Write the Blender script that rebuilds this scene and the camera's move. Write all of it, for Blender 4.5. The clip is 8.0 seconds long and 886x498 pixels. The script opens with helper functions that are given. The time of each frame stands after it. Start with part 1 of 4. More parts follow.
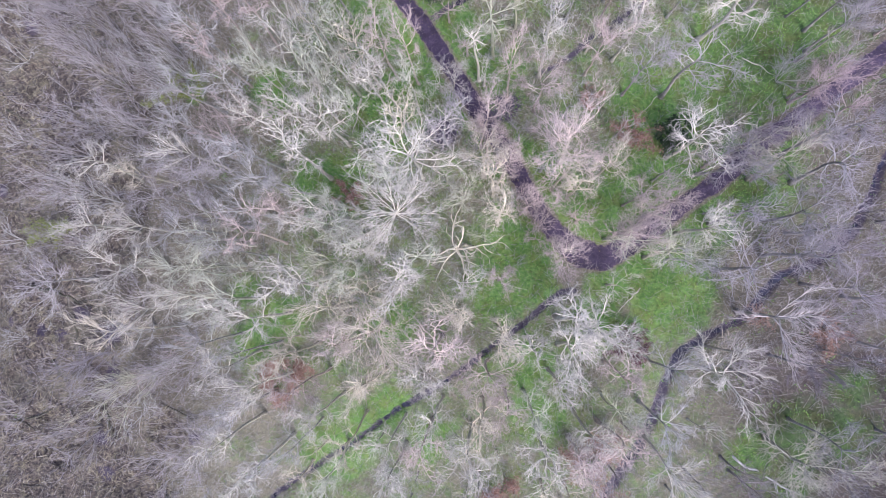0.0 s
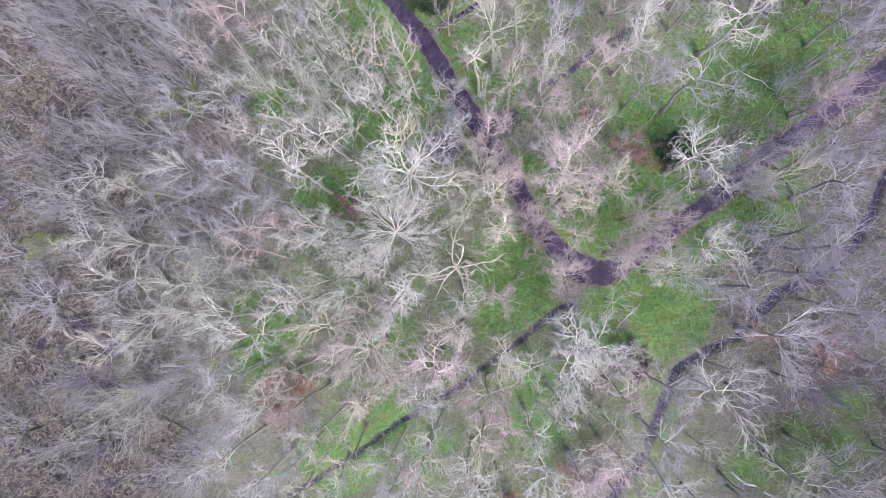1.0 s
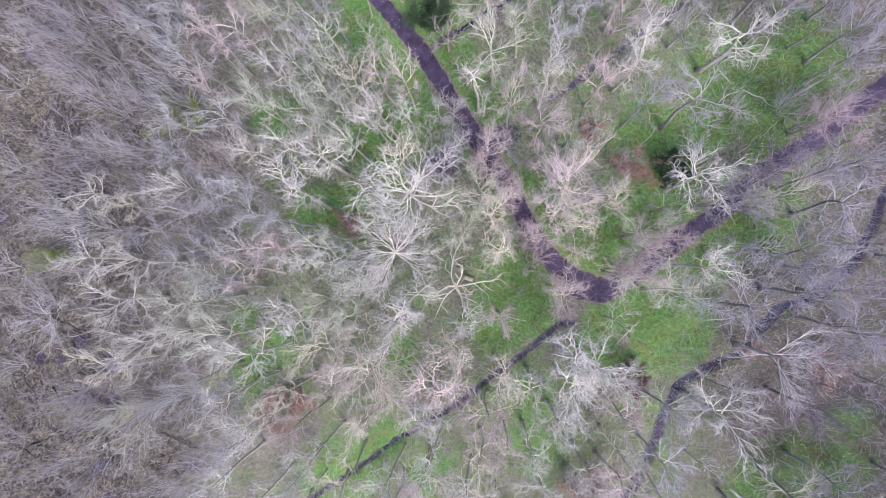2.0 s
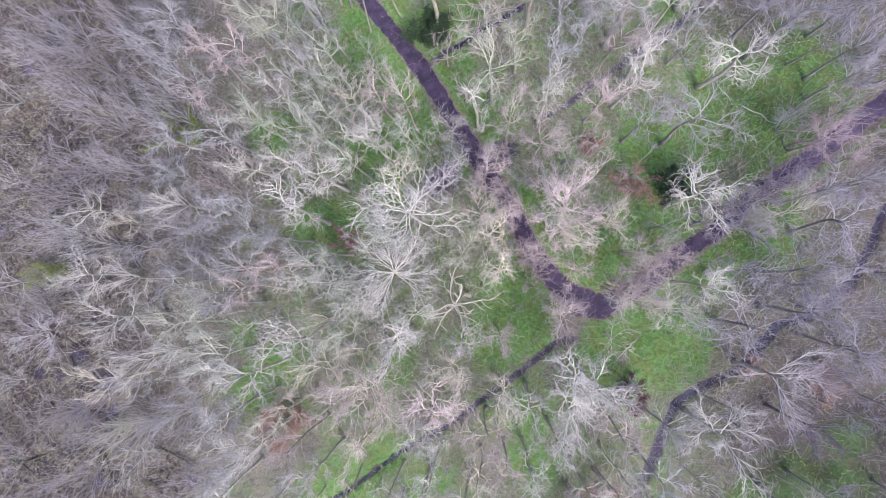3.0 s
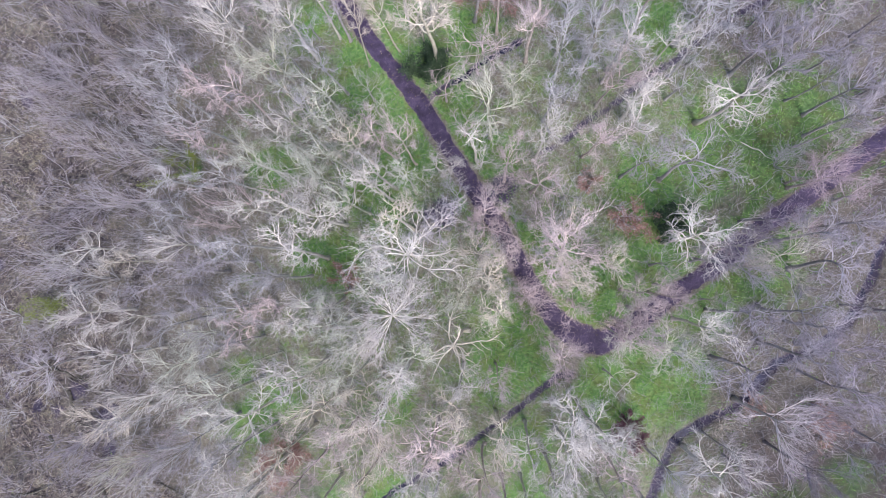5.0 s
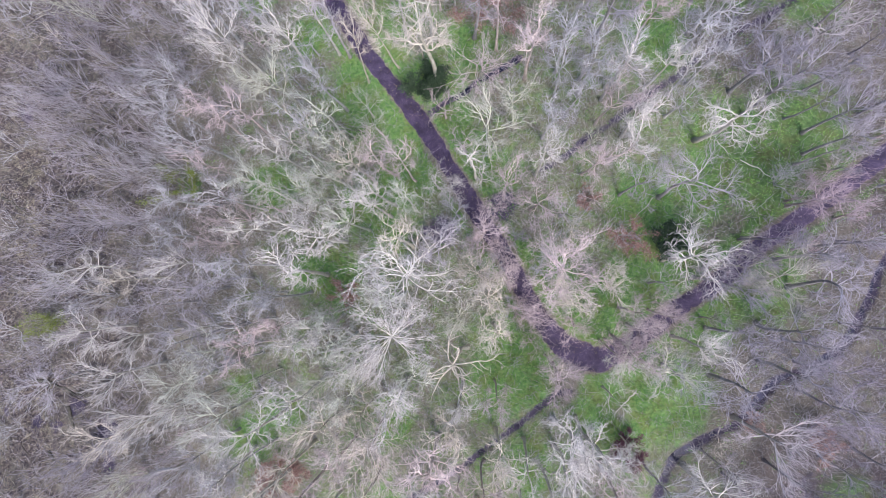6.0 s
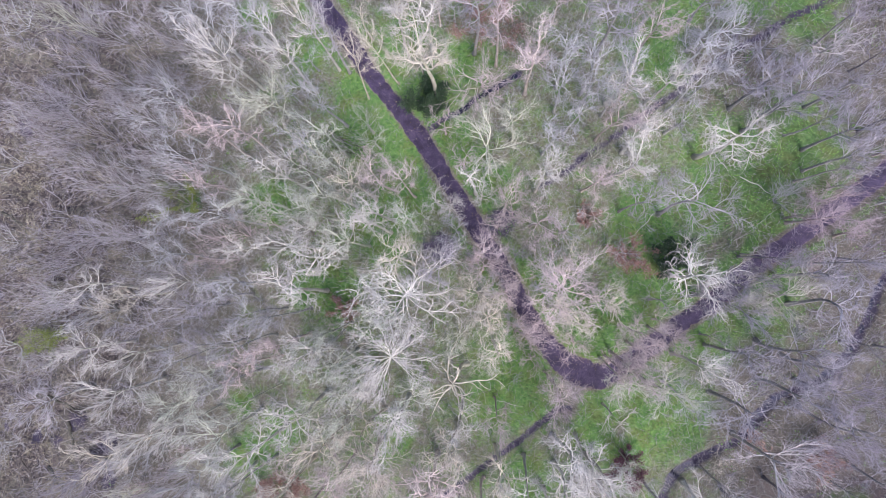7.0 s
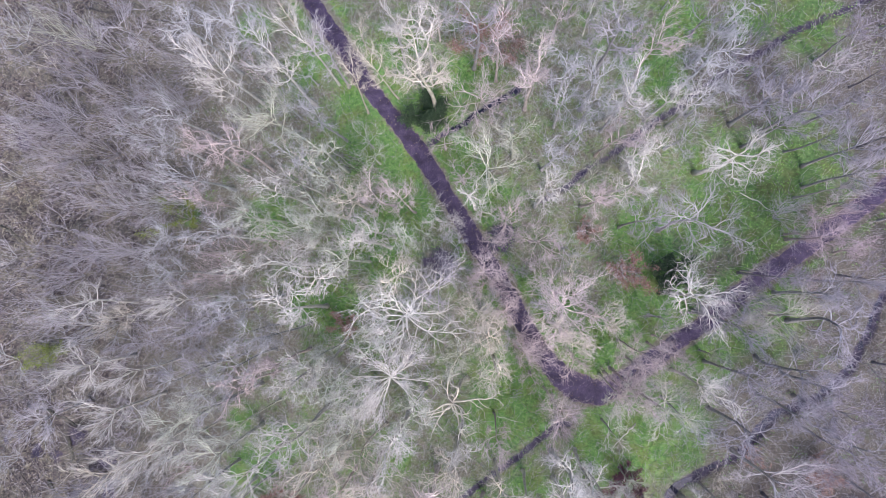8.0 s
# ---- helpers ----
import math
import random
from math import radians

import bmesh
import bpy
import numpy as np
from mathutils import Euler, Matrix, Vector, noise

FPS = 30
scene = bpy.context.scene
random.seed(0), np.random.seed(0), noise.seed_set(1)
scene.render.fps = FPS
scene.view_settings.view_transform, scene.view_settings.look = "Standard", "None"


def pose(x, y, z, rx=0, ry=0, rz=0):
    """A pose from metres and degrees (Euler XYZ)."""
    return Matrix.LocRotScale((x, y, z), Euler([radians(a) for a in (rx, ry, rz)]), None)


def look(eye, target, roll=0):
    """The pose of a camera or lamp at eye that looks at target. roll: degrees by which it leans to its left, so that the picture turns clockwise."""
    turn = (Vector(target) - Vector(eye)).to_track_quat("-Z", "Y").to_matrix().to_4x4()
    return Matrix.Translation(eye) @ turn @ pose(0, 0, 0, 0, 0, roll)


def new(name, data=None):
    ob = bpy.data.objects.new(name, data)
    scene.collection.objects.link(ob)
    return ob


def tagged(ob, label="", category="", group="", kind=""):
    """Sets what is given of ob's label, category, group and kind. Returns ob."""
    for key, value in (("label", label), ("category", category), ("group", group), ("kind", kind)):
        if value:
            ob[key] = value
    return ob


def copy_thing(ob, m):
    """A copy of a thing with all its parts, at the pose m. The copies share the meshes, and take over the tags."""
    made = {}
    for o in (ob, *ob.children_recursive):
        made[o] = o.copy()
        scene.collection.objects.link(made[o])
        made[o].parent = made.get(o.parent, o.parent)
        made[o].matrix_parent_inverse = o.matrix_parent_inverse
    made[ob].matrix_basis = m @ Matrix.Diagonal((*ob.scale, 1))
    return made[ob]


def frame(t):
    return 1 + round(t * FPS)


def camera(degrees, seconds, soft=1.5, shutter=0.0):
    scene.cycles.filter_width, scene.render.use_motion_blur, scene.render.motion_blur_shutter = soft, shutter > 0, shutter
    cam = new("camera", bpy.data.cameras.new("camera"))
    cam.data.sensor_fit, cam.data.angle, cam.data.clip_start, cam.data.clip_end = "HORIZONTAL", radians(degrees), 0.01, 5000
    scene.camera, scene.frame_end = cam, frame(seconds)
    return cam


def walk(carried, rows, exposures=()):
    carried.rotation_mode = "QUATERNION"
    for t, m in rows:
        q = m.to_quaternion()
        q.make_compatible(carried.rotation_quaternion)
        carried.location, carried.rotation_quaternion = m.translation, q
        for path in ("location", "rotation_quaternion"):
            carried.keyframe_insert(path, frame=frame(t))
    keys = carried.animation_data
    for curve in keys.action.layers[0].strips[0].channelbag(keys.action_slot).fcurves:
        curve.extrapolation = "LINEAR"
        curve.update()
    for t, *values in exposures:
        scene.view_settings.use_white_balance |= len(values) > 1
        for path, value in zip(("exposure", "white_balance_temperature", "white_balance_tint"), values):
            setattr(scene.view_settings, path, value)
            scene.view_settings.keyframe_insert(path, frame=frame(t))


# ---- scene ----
cam = camera(77.6, 8.0, soft=0.55)
EYES = [
    (0.0, 6.22, -1.12, 66.483, 3.136, 4.681, 0.438),
    (0.5, 6.221, 0.0, 66.535, 2.929, 4.68, 0.462),
    (1.0, 6.215, 1.144, 66.594, 2.711, 4.663, 0.506),
    (1.5, 6.211, 2.265, 66.662, 2.553, 4.648, 0.528),
    (3.0, 6.26, 5.252, 66.676, 2.509, 4.582, 0.577),
    (3.5, 6.269, 6.19, 66.705, 2.587, 4.588, 0.546),
    (4.0, 6.326, 7.183, 66.739, 2.639, 4.626, 0.53),
    (4.5, 6.408, 8.224, 66.783, 2.708, 4.641, 0.523),
    (6.0, 6.56, 11.358, 66.909, 2.697, 4.641, 0.583),
    (6.5, 6.563, 12.376, 66.954, 2.679, 4.644, 0.567),
    (7.0, 6.53, 13.445, 67.009, 2.598, 4.612, 0.58),
    (7.5, 6.494, 14.577, 67.041, 2.434, 4.575, 0.579),
    (8.0, 6.475, 15.702, 67.051, 2.284, 4.549, 0.59),
]
walk(cam, [(t, pose(x, y, z, rx, ry, rz)) for t, x, y, z, rx, ry, rz in EYES])

# ---- light: a bright, thinly overcast spring day ----
SUN_UP, SUN_TURN = 48.0, 150.0
world = bpy.data.worlds.new("sky")
scene.world = world
world.use_nodes = True
wn = world.node_tree.nodes
sky = wn.new("ShaderNodeTexSky")
sky.sky_type, sky.sun_disc = "NISHITA", False
sky.sun_elevation, sky.sun_rotation = radians(SUN_UP), radians(SUN_TURN)
sky.air_density, sky.dust_density = 1.0, 4.0
wn["Background"].inputs["Strength"].default_value = 0.15
world.node_tree.links.new(sky.outputs[0], wn["Background"].inputs["Color"])
sun = new("sun", bpy.data.lights.new("sun", "SUN"))
sun.data.energy, sun.data.angle, sun.data.color = 1.7, radians(16), (1.0, 0.95, 0.88)
a = radians(SUN_TURN)
sun.matrix_basis = look((60 * math.sin(a), 60 * math.cos(a), 60 * math.tan(radians(SUN_UP))), (0, 0, 0))
scene.view_settings.exposure = 0.83
scene.view_settings.use_white_balance = True
scene.view_settings.white_balance_temperature, scene.view_settings.white_balance_tint = 5780, 17


# ---- materials ----
def mat(name, rough=0.9):
    m = bpy.data.materials.new(name)
    m.use_nodes = True
    t = m.node_tree
    b = t.nodes["Principled BSDF"]
    b.inputs["Roughness"].default_value = rough
    b.inputs["Specular IOR Level"].default_value = 0.25
    return m, t, b


def node(t, kind, **values):
    n = t.nodes.new(kind)
    for k, v in values.items():
        n.inputs[k].default_value = v
    return n


def place_of(t):
    return t.nodes.new("ShaderNodeNewGeometry").outputs["Position"]


def grain(t, scale, detail=5.0, rough=0.6, vector=None):
    n = node(t, "ShaderNodeTexNoise", Scale=scale, Detail=detail, Roughness=rough)
    t.links.new(vector or place_of(t), n.inputs["Vector"])
    return n.outputs["Fac"]


def ramp(t, fac, stops):
    n = t.nodes.new("ShaderNodeValToRGB")
    n.color_ramp.elements[0].position, n.color_ramp.elements[1].position = stops[0][0], stops[-1][0]
    n.color_ramp.elements[0].color, n.color_ramp.elements[1].color = (*stops[0][1], 1), (*stops[-1][1], 1)
    for p, c in stops[1:-1]:
        n.color_ramp.elements.new(p).color = (*c, 1)
    t.links.new(fac, n.inputs["Fac"])
    return n.outputs["Color"]


def mixed(t, fac, a, b, how="MIX"):
    n = t.nodes.new("ShaderNodeMix")
    n.data_type, n.blend_type = "RGBA", how
    for v, s in ((fac, n.inputs["Factor"]), (a, n.inputs[6]), (b, n.inputs[7])):
        if isinstance(v, (int, float)):
            s.default_value = v
        elif isinstance(v, tuple):
            s.default_value = (*v, 1)
        else:
            t.links.new(v, s)
    return n.outputs[2]


def sums(t, how, a, b, c=None, clamp=False):
    n = t.nodes.new("ShaderNodeMath")
    n.operation, n.use_clamp = how, clamp
    for v, s in zip((a, b, c), n.inputs):
        if isinstance(v, (int, float)):
            s.default_value = v
        elif v is not None:
            t.links.new(v, s)
    return n.outputs[0]


def bumped(t, b, height, strength=0.5, far=0.05):
    n = node(t, "ShaderNodeBump", Strength=strength, Distance=far)
    t.links.new(height, n.inputs["Height"])
    t.links.new(n.outputs["Normal"], b.inputs["Normal"])


def field(t, name):
    n = t.nodes.new("ShaderNodeAttribute")
    n.attribute_name = name
    return n.outputs["Fac"]


def bark_material(name, dark, light, moss):
    """Bark: the tree's tint, with its painted falloff, from its object colour, lichen and streaks over it."""
    m, t, b = mat(name, 0.92)
    own = t.nodes.new("ShaderNodeObjectInfo")
    base = ramp(t, grain(t, 2.5, 6), [(0.3, dark), (0.7, light)])
    c = mixed(t, 1.0, base, own.outputs["Color"], "MULTIPLY")
    c = mixed(t, sums(t, "MULTIPLY", grain(t, 0.9, 3), moss, clamp=True), c, (0.20, 0.24, 0.13))
    t.links.new(c, b.inputs["Base Color"])
    bumped(t, b, grain(t, 30, 4), 0.6, 0.03)
    return m


BARK = bark_material("trunk_bark", (0.26, 0.25, 0.24), (0.50, 0.485, 0.46), 0.25)
LIMB = bark_material("limb_bark", (0.44, 0.425, 0.415), (0.77, 0.75, 0.73), 0.12)
TWIG = bark_material("twig_bark", (0.29, 0.278, 0.285), (0.62, 0.595, 0.60), 0.08)
DARK = bark_material("rotten_bark", (0.035, 0.03, 0.03), (0.12, 0.10, 0.09), 0.25)


def leaf_material(name, stops, rough=0.6):
    m, t, b = mat(name, rough)
    own = t.nodes.new("ShaderNodeNewGeometry")
    c = ramp(t, own.outputs["Random Per Island"], stops)
    c = mixed(t, 0.5, c, ramp(t, grain(t, 0.5, 4), [(0.3, (0.55, 0.6, 0.5)), (0.7, (1.0, 1.0, 0.9))]), "MULTIPLY")
    t.links.new(c, b.inputs["Base Color"])
    b.inputs["Subsurface Weight"].default_value = 0.0
    return m


HERB = leaf_material("herb_leaf", [(0.0, (0.09, 0.195, 0.045)), (0.5, (0.185, 0.375, 0.075)), (1.0, (0.35, 0.55, 0.14))])
NEEDLE = leaf_material("evergreen_leaf", [(0.0, (0.02, 0.042, 0.022)), (1.0, (0.085, 0.13, 0.062))], 0.5)
WINE = leaf_material("dark_dead_leaf", [(0.0, (0.07, 0.03, 0.048)), (1.0, (0.23, 0.105, 0.13))], 0.7)
BUD = leaf_material("fresh_leaf", [(0.0, (0.14, 0.18, 0.035)), (1.0, (0.30, 0.34, 0.09))])
RUSSET = leaf_material("dead_leaf", [(0.0, (0.20, 0.11, 0.095)), (0.6, (0.38, 0.22, 0.19)), (1.0, (0.54, 0.37, 0.32))], 0.8)
LITTER = leaf_material("leaf_litter", [(0.0, (0.10, 0.07, 0.05)), (0.6, (0.24, 0.18, 0.13)), (1.0, (0.48, 0.40, 0.31))], 0.8)
STRAW = leaf_material("dead_reed", [(0.0, (0.13, 0.11, 0.085)), (0.6, (0.29, 0.25, 0.19)), (1.0, (0.47, 0.42, 0.33))], 0.8)


def ground_material():
    m, t, b = mat("forest_floor", 0.95)
    fine, mid, wide, clump = grain(t, 9, 9, 0.8), grain(t, 1.1, 6, 0.65), grain(t, 0.22, 4), grain(t, 2.6, 5, 0.7)
    litter = ramp(t, fine, [(0.32, (0.085, 0.08, 0.058)), (0.5, (0.215, 0.20, 0.15)), (0.7, (0.44, 0.41, 0.32))])
    litter = mixed(t, 0.6, litter, ramp(t, clump, [(0.36, (0.5, 0.5, 0.52)), (0.6, (1.35, 1.32, 1.28))]), "MULTIPLY")
    green = ramp(t, clump, [(0.3, (0.075, 0.145, 0.05)), (0.5, (0.165, 0.305, 0.095)), (0.7, (0.30, 0.46, 0.17))])
    green = mixed(t, ramp(t, grain(t, 0.45, 5), [(0.45, (0.0, 0.0, 0.0)), (0.62, (0.8, 0.8, 0.8))]), green, ramp(t, clump, [(0.3, (0.11, 0.12, 0.035)), (0.7, (0.29, 0.36, 0.13))]))
    green = mixed(t, 0.6, green, ramp(t, fine, [(0.3, (0.35, 0.4, 0.35)), (0.7, (1.4, 1.35, 1.2))]), "MULTIPLY")
    tan = ramp(t, clump, [(0.33, (0.03, 0.025, 0.03)), (0.48, (0.13, 0.11, 0.10)), (0.62, (0.30, 0.26, 0.20)), (0.78, (0.58, 0.53, 0.42))])
    tan = mixed(t, 0.6, tan, ramp(t, fine, [(0.3, (0.4, 0.4, 0.42)), (0.7, (1.25, 1.25, 1.2))]), "MULTIPLY")
    mud = ramp(t, fine, [(0.3, (0.045, 0.037, 0.06)), (0.7, (0.16, 0.135, 0.185))])
    spread = sums(t, "ADD", sums(t, "MULTIPLY", mid, 0.9), sums(t, "MULTIPLY", wide, 0.7))
    g = sums(t, "MULTIPLY", sums(t, "SUBTRACT", sums(t, "ADD", field(t, "green"), spread), 1.03), 2.6, clamp=True)
    d = sums(t, "MULTIPLY", sums(t, "SUBTRACT", sums(t, "ADD", field(t, "tan"), spread), 1.0), 4.0, clamp=True)
    w = sums(t, "MULTIPLY", sums(t, "SUBTRACT", sums(t, "ADD", field(t, "mud"), spread), 1.05), 4.0, clamp=True)
    c = mixed(t, g, litter, green)
    c = mixed(t, d, c, tan)
    c = mixed(t, w, c, mud)
    # shade towards the sides put into the floor colour, dark and lilac
    c = mixed(t, sums(t, "MULTIPLY", field(t, "edge_shade"), sums(t, "ADD", wide, 0.35), clamp=True), c, mixed(t, 1.0, c, (0.31, 0.26, 0.36), "MULTIPLY"))
    t.links.new(c, b.inputs["Base Color"])
    bumped(t, b, sums(t, "ADD", fine, clump), 0.9, 0.15)
    return m


def path_material():
    m, t, b = mat("wet_gravel_path", 0.75)
    fine, mid = grain(t, 14, 8, 0.75), grain(t, 0.8, 5)
    c = ramp(t, fine, [(0.34, (0.024, 0.018, 0.04)), (0.52, (0.055, 0.041, 0.08)), (0.66, (0.16, 0.13, 0.17))])
    edge = sums(t, "MULTIPLY", sums(t, "SUBTRACT", sums(t, "ADD", sums(t, "MULTIPLY", field(t, "edge"), 0.55), sums(t, "MULTIPLY", grain(t, 3.0, 6, 0.7), 1.1)), 1.0), 4.0, clamp=True)
    c = mixed(t, edge, c, ramp(t, fine, [(0.3, (0.12, 0.09, 0.085)), (0.7, (0.34, 0.27, 0.25))]))
    c = mixed(t, 0.75, c, ramp(t, mid, [(0.35, (0.45, 0.45, 0.5)), (0.65, (1.6, 1.5, 1.45))]), "MULTIPLY")
    t.links.new(c, b.inputs["Base Color"])
    bumped(t, b, fine, 0.7, 0.03)
    return m


def water_material():
    m, t, b = mat("ditch_water", 0.08)
    # bluish patches in the base colour stand in for the reflected sky
    t.links.new(ramp(t, grain(t, 1.5, 5), [(0.38, (0.014, 0.013, 0.026)), (0.6, (0.045, 0.043, 0.075))]), b.inputs["Base Color"])
    b.inputs["Specular IOR Level"].default_value = 0.5
    bumped(t, b, grain(t, 6, 3), 0.15, 0.02)
    return m


# ---- the lie of the land ----
PATH = [(-21.0, 58.1), (-18.5, 54.0), (-16.0, 49.9), (-13.6, 46.2), (-11.1, 42.5), (-8.6, 38.9), (-5.9, 35.4), (-3.0, 31.7), (-0.5, 28.2), (1.7, 24.6), (4.0, 21.0), (6.0, 17.6), (8.4, 14.2), (10.3, 10.8), (12.0, 7.4), (13.5, 5.3), (15.3, 3.4), (17.6, 2.0), (19.8, 1.5), (22.2, 2.6), (24.7, 4.4), (27.0, 6.2), (29.6, 8.2), (33.1, 10.7), (36.1, 13.4), (39.3, 15.9), (42.1, 17.9), (45.0, 20.0), (47.8, 22.1), (50.7, 24.5), (54.1, 27.3), (57.9, 30.2)]
DITCH_A = [(16.4, -2.4), (14.9, -2.7), (13.6, -3.6), (11.9, -5.0), (10.0, -6.7), (7.6, -8.4), (5.6, -10.0), (2.3, -12.6), (-1.5, -15.0), (-4.8, -17.0), (-8.2, -19.6), (-10.3, -21.2), (-13.0, -22.9), (-16.5, -25.2), (-19.9, -27.7)]
DITCH_B = [(-0.7, 31.3), (1.2, 32.6), (3.3, 33.7), (5.3, 35.3), (7.8, 36.6), (10.2, 38.0)]
DITCH_C = [(12.9, 24.1), (15.6, 25.7), (18.6, 28.2), (21.3, 29.8), (22.9, 31.2), (26.8, 34.0), (29.1, 35.5), (32.0, 38.0), (35.6, 40.3), (38.9, 42.1), (42.1, 44.2), (46.5, 46.0), (51.0, 48.2)]
STREAM = [(56.3, 18.4), (53.2, 15.2), (51.2, 11.9), (50.3, 9.3), (49.3, 7.4), (48.4, 5.4), (46.8, 3.5), (44.3, 1.5), (42.1, 0.4), (39.6, -0.8), (37.1, -3.6), (35.5, -5.3), (33.9, -6.3), (31.1, -7.7), (28.7, -9.4), (27.7, -11.0), (26.7, -13.0), (26.1, -14.7), (24.9, -17.9), (23.6, -20.5), (22.2, -22.3), (20.7, -24.6), (19.1, -27.2)]
GREEN_EAST = [(-7.5, 32.3, 4.2), (4.8, 25.6, 2.4), (7.1, 24.1, 2.4), (-4.9, 21.4, 3.1), (-9.2, 19.4, 2.1), (11.7, 13.7, 1.7), (14.3, 10.3, 3.1), (18.6, 6.2, 4.2), (22.6, 10.2, 2.8), (25.1, 20.3, 3.5), (26.9, 14.9, 4.2), (10.5, 1.4, 4.8), (7.8, -2.0, 3.5), (-2.0, 22.8, 2.1), (-5.8, 15.9, 2.1), (-12.3, 11.0, 2.8), (-15.9, 11.0, 2.1), (25.0, -1.2, 5.5), (21.8, -4.6, 4.2), (28.9, -2.5, 3.5), (19.2, -5.3, 2.8), (-5.0, -6.4, 2.4)]
GREEN_SOUTH = [(-5.5, -16.5, 2.1), (-11.7, -21.4, 3.5), (-9.0, -19.7, 2.8), (-22.6, -9.4, 2.8), (-23.7, -2.8, 2.1), (-19.1, -5.9, 2.8), (36.8, 26.1, 6.9), (42.6, 28.8, 5.5), (32.2, 21.5, 3.5), (42.4, 19.7, 2.1), (37.8, 11.4, 5.5), (30.8, 9.5, 2.8), (32.7, 6.2, 3.5), (41.7, -18.4, 4.5), (47.3, -13.2, 3.1), (36.7, -20.5, 3.1), (40.3, -23.5, 3.8), (46.5, -18.3, 4.2), (12.0, -17.4, 2.8), (-0.7, -20.4, 2.4), (11.3, -11.4, 2.8)]
GREEN_NORTH = [(-7.1, 35.9, 3.8), (-3.6, 29.2, 3.1), (-10.0, 36.7, 2.4), (2.0, 30.2, 2.4), (3.7, 27.3, 2.4), (-0.7, 35.2, 3.1), (3.8, 39.4, 2.8), (-4.4, 43.1, 2.4), (25.9, 41.0, 2.8), (27.8, 38.2, 2.4), (34.4, 27.2, 3.8), (38.2, 25.9, 3.1), (42.0, 29.3, 4.2), (38.9, 21.2, 3.8), (44.0, 45.3, 4.2), (37.6, 46.3, 3.1), (29.8, 46.5, 2.8), (-21.0, 22.5, 2.8), (-31.5, 22.4, 2.1), (-23.4, 46.4, 2.1), (-16.3, 41.2, 2.1)]
OAKS_A = [(-23.6, 28.1, 1.8, 15.5, "r"), (-20.4, 28.1, 2.0, 16.0, "r"), (-15.0, 23.4, 2.0, 16.8, "w"), (-23.8, 23.1, 1.8, 15.5, "r"), (-27.0, 19.7, 2.1, 15.0, "g"), (-11.1, 31.8, 1.9, 17.1, "g"), (-10.8, 27.9, 2.0, 17.0, "m"), (-10.4, 24.8, 1.7, 17.0, "m"), (12.2, 23.5, 2.2, 15.2, "w"), (13.0, 28.0, 1.9, 15.1, "g"), (-7.3, 22.5, 2.3, 16.9, "c"), (-4.8, 23.6, 1.8, 16.7, "r"), (-9.8, 21.7, 2.1, 17.0, "m"), (-4.8, 19.8, 2.1, 16.7, "w"), (-11.1, 19.7, 1.9, 17.1, "m"), (-2.3, 19.2, 1.8, 16.6, "m"), (30.9, 27.6, 3.3, 13.3, "w"), (17.2, 33.2, 2.0, 14.6, "g"), (25.2, 33.8, 1.9, 13.8, "w"), (29.9, 34.3, 1.9, 13.4, "g"), (22.4, 28.1, 2.4, 14.0, "w"), (21.0, 25.3, 2.3, 14.2, "w"), (15.5, 30.3, 1.7, 14.8, "g"), (43.5, 33.4, 2.0, 12.1, "g")]
OAKS_B = [(42.1, 24.6, 1.5, 12.1, "w"), (-26.8, 15.0, 1.9, 15.0, "g"), (-38.1, 11.3, 2.5, 11.8, "w"), (-33.2, 10.7, 1.7, 12.7, "c"), (-19.0, 12.3, 2.0, 16.2, "g"), (-15.2, 9.0, 2.0, 16.8, "g"), (-18.8, 16.3, 1.8, 16.2, "w"), (-13.9, 16.2, 2.4, 17.0, "w"), (-12.2, 18.1, 1.6, 17.1, "w"), (-13.2, 11.2, 2.8, 17.1, "W"), (-15.2, 5.9, 2.0, 16.8, "r"), (-12.7, 4.1, 2.2, 17.1, "w"), (-18.7, 3.1, 1.8, 16.3, "r"), (-10.8, 15.3, 2.5, 17.0, "w"), (-8.0, 16.7, 1.8, 16.9, "m"), (-5.3, 18.4, 2.0, 16.8, "w"), (-2.5, 14.6, 2.3, 16.6, "c"), (1.8, 14.8, 2.3, 16.3, "l"), (6.8, 9.0, 2.2, 15.8, "c"), (7.3, 5.4, 2.1, 15.7, "c"), (13.8, 9.7, 2.1, 15.0, "c"), (15.6, 8.6, 1.9, 14.8, "c"), (-11.1, 6.3, 2.2, 17.1, "w"), (-9.2, 4.1, 2.3, 17.0, "m")]
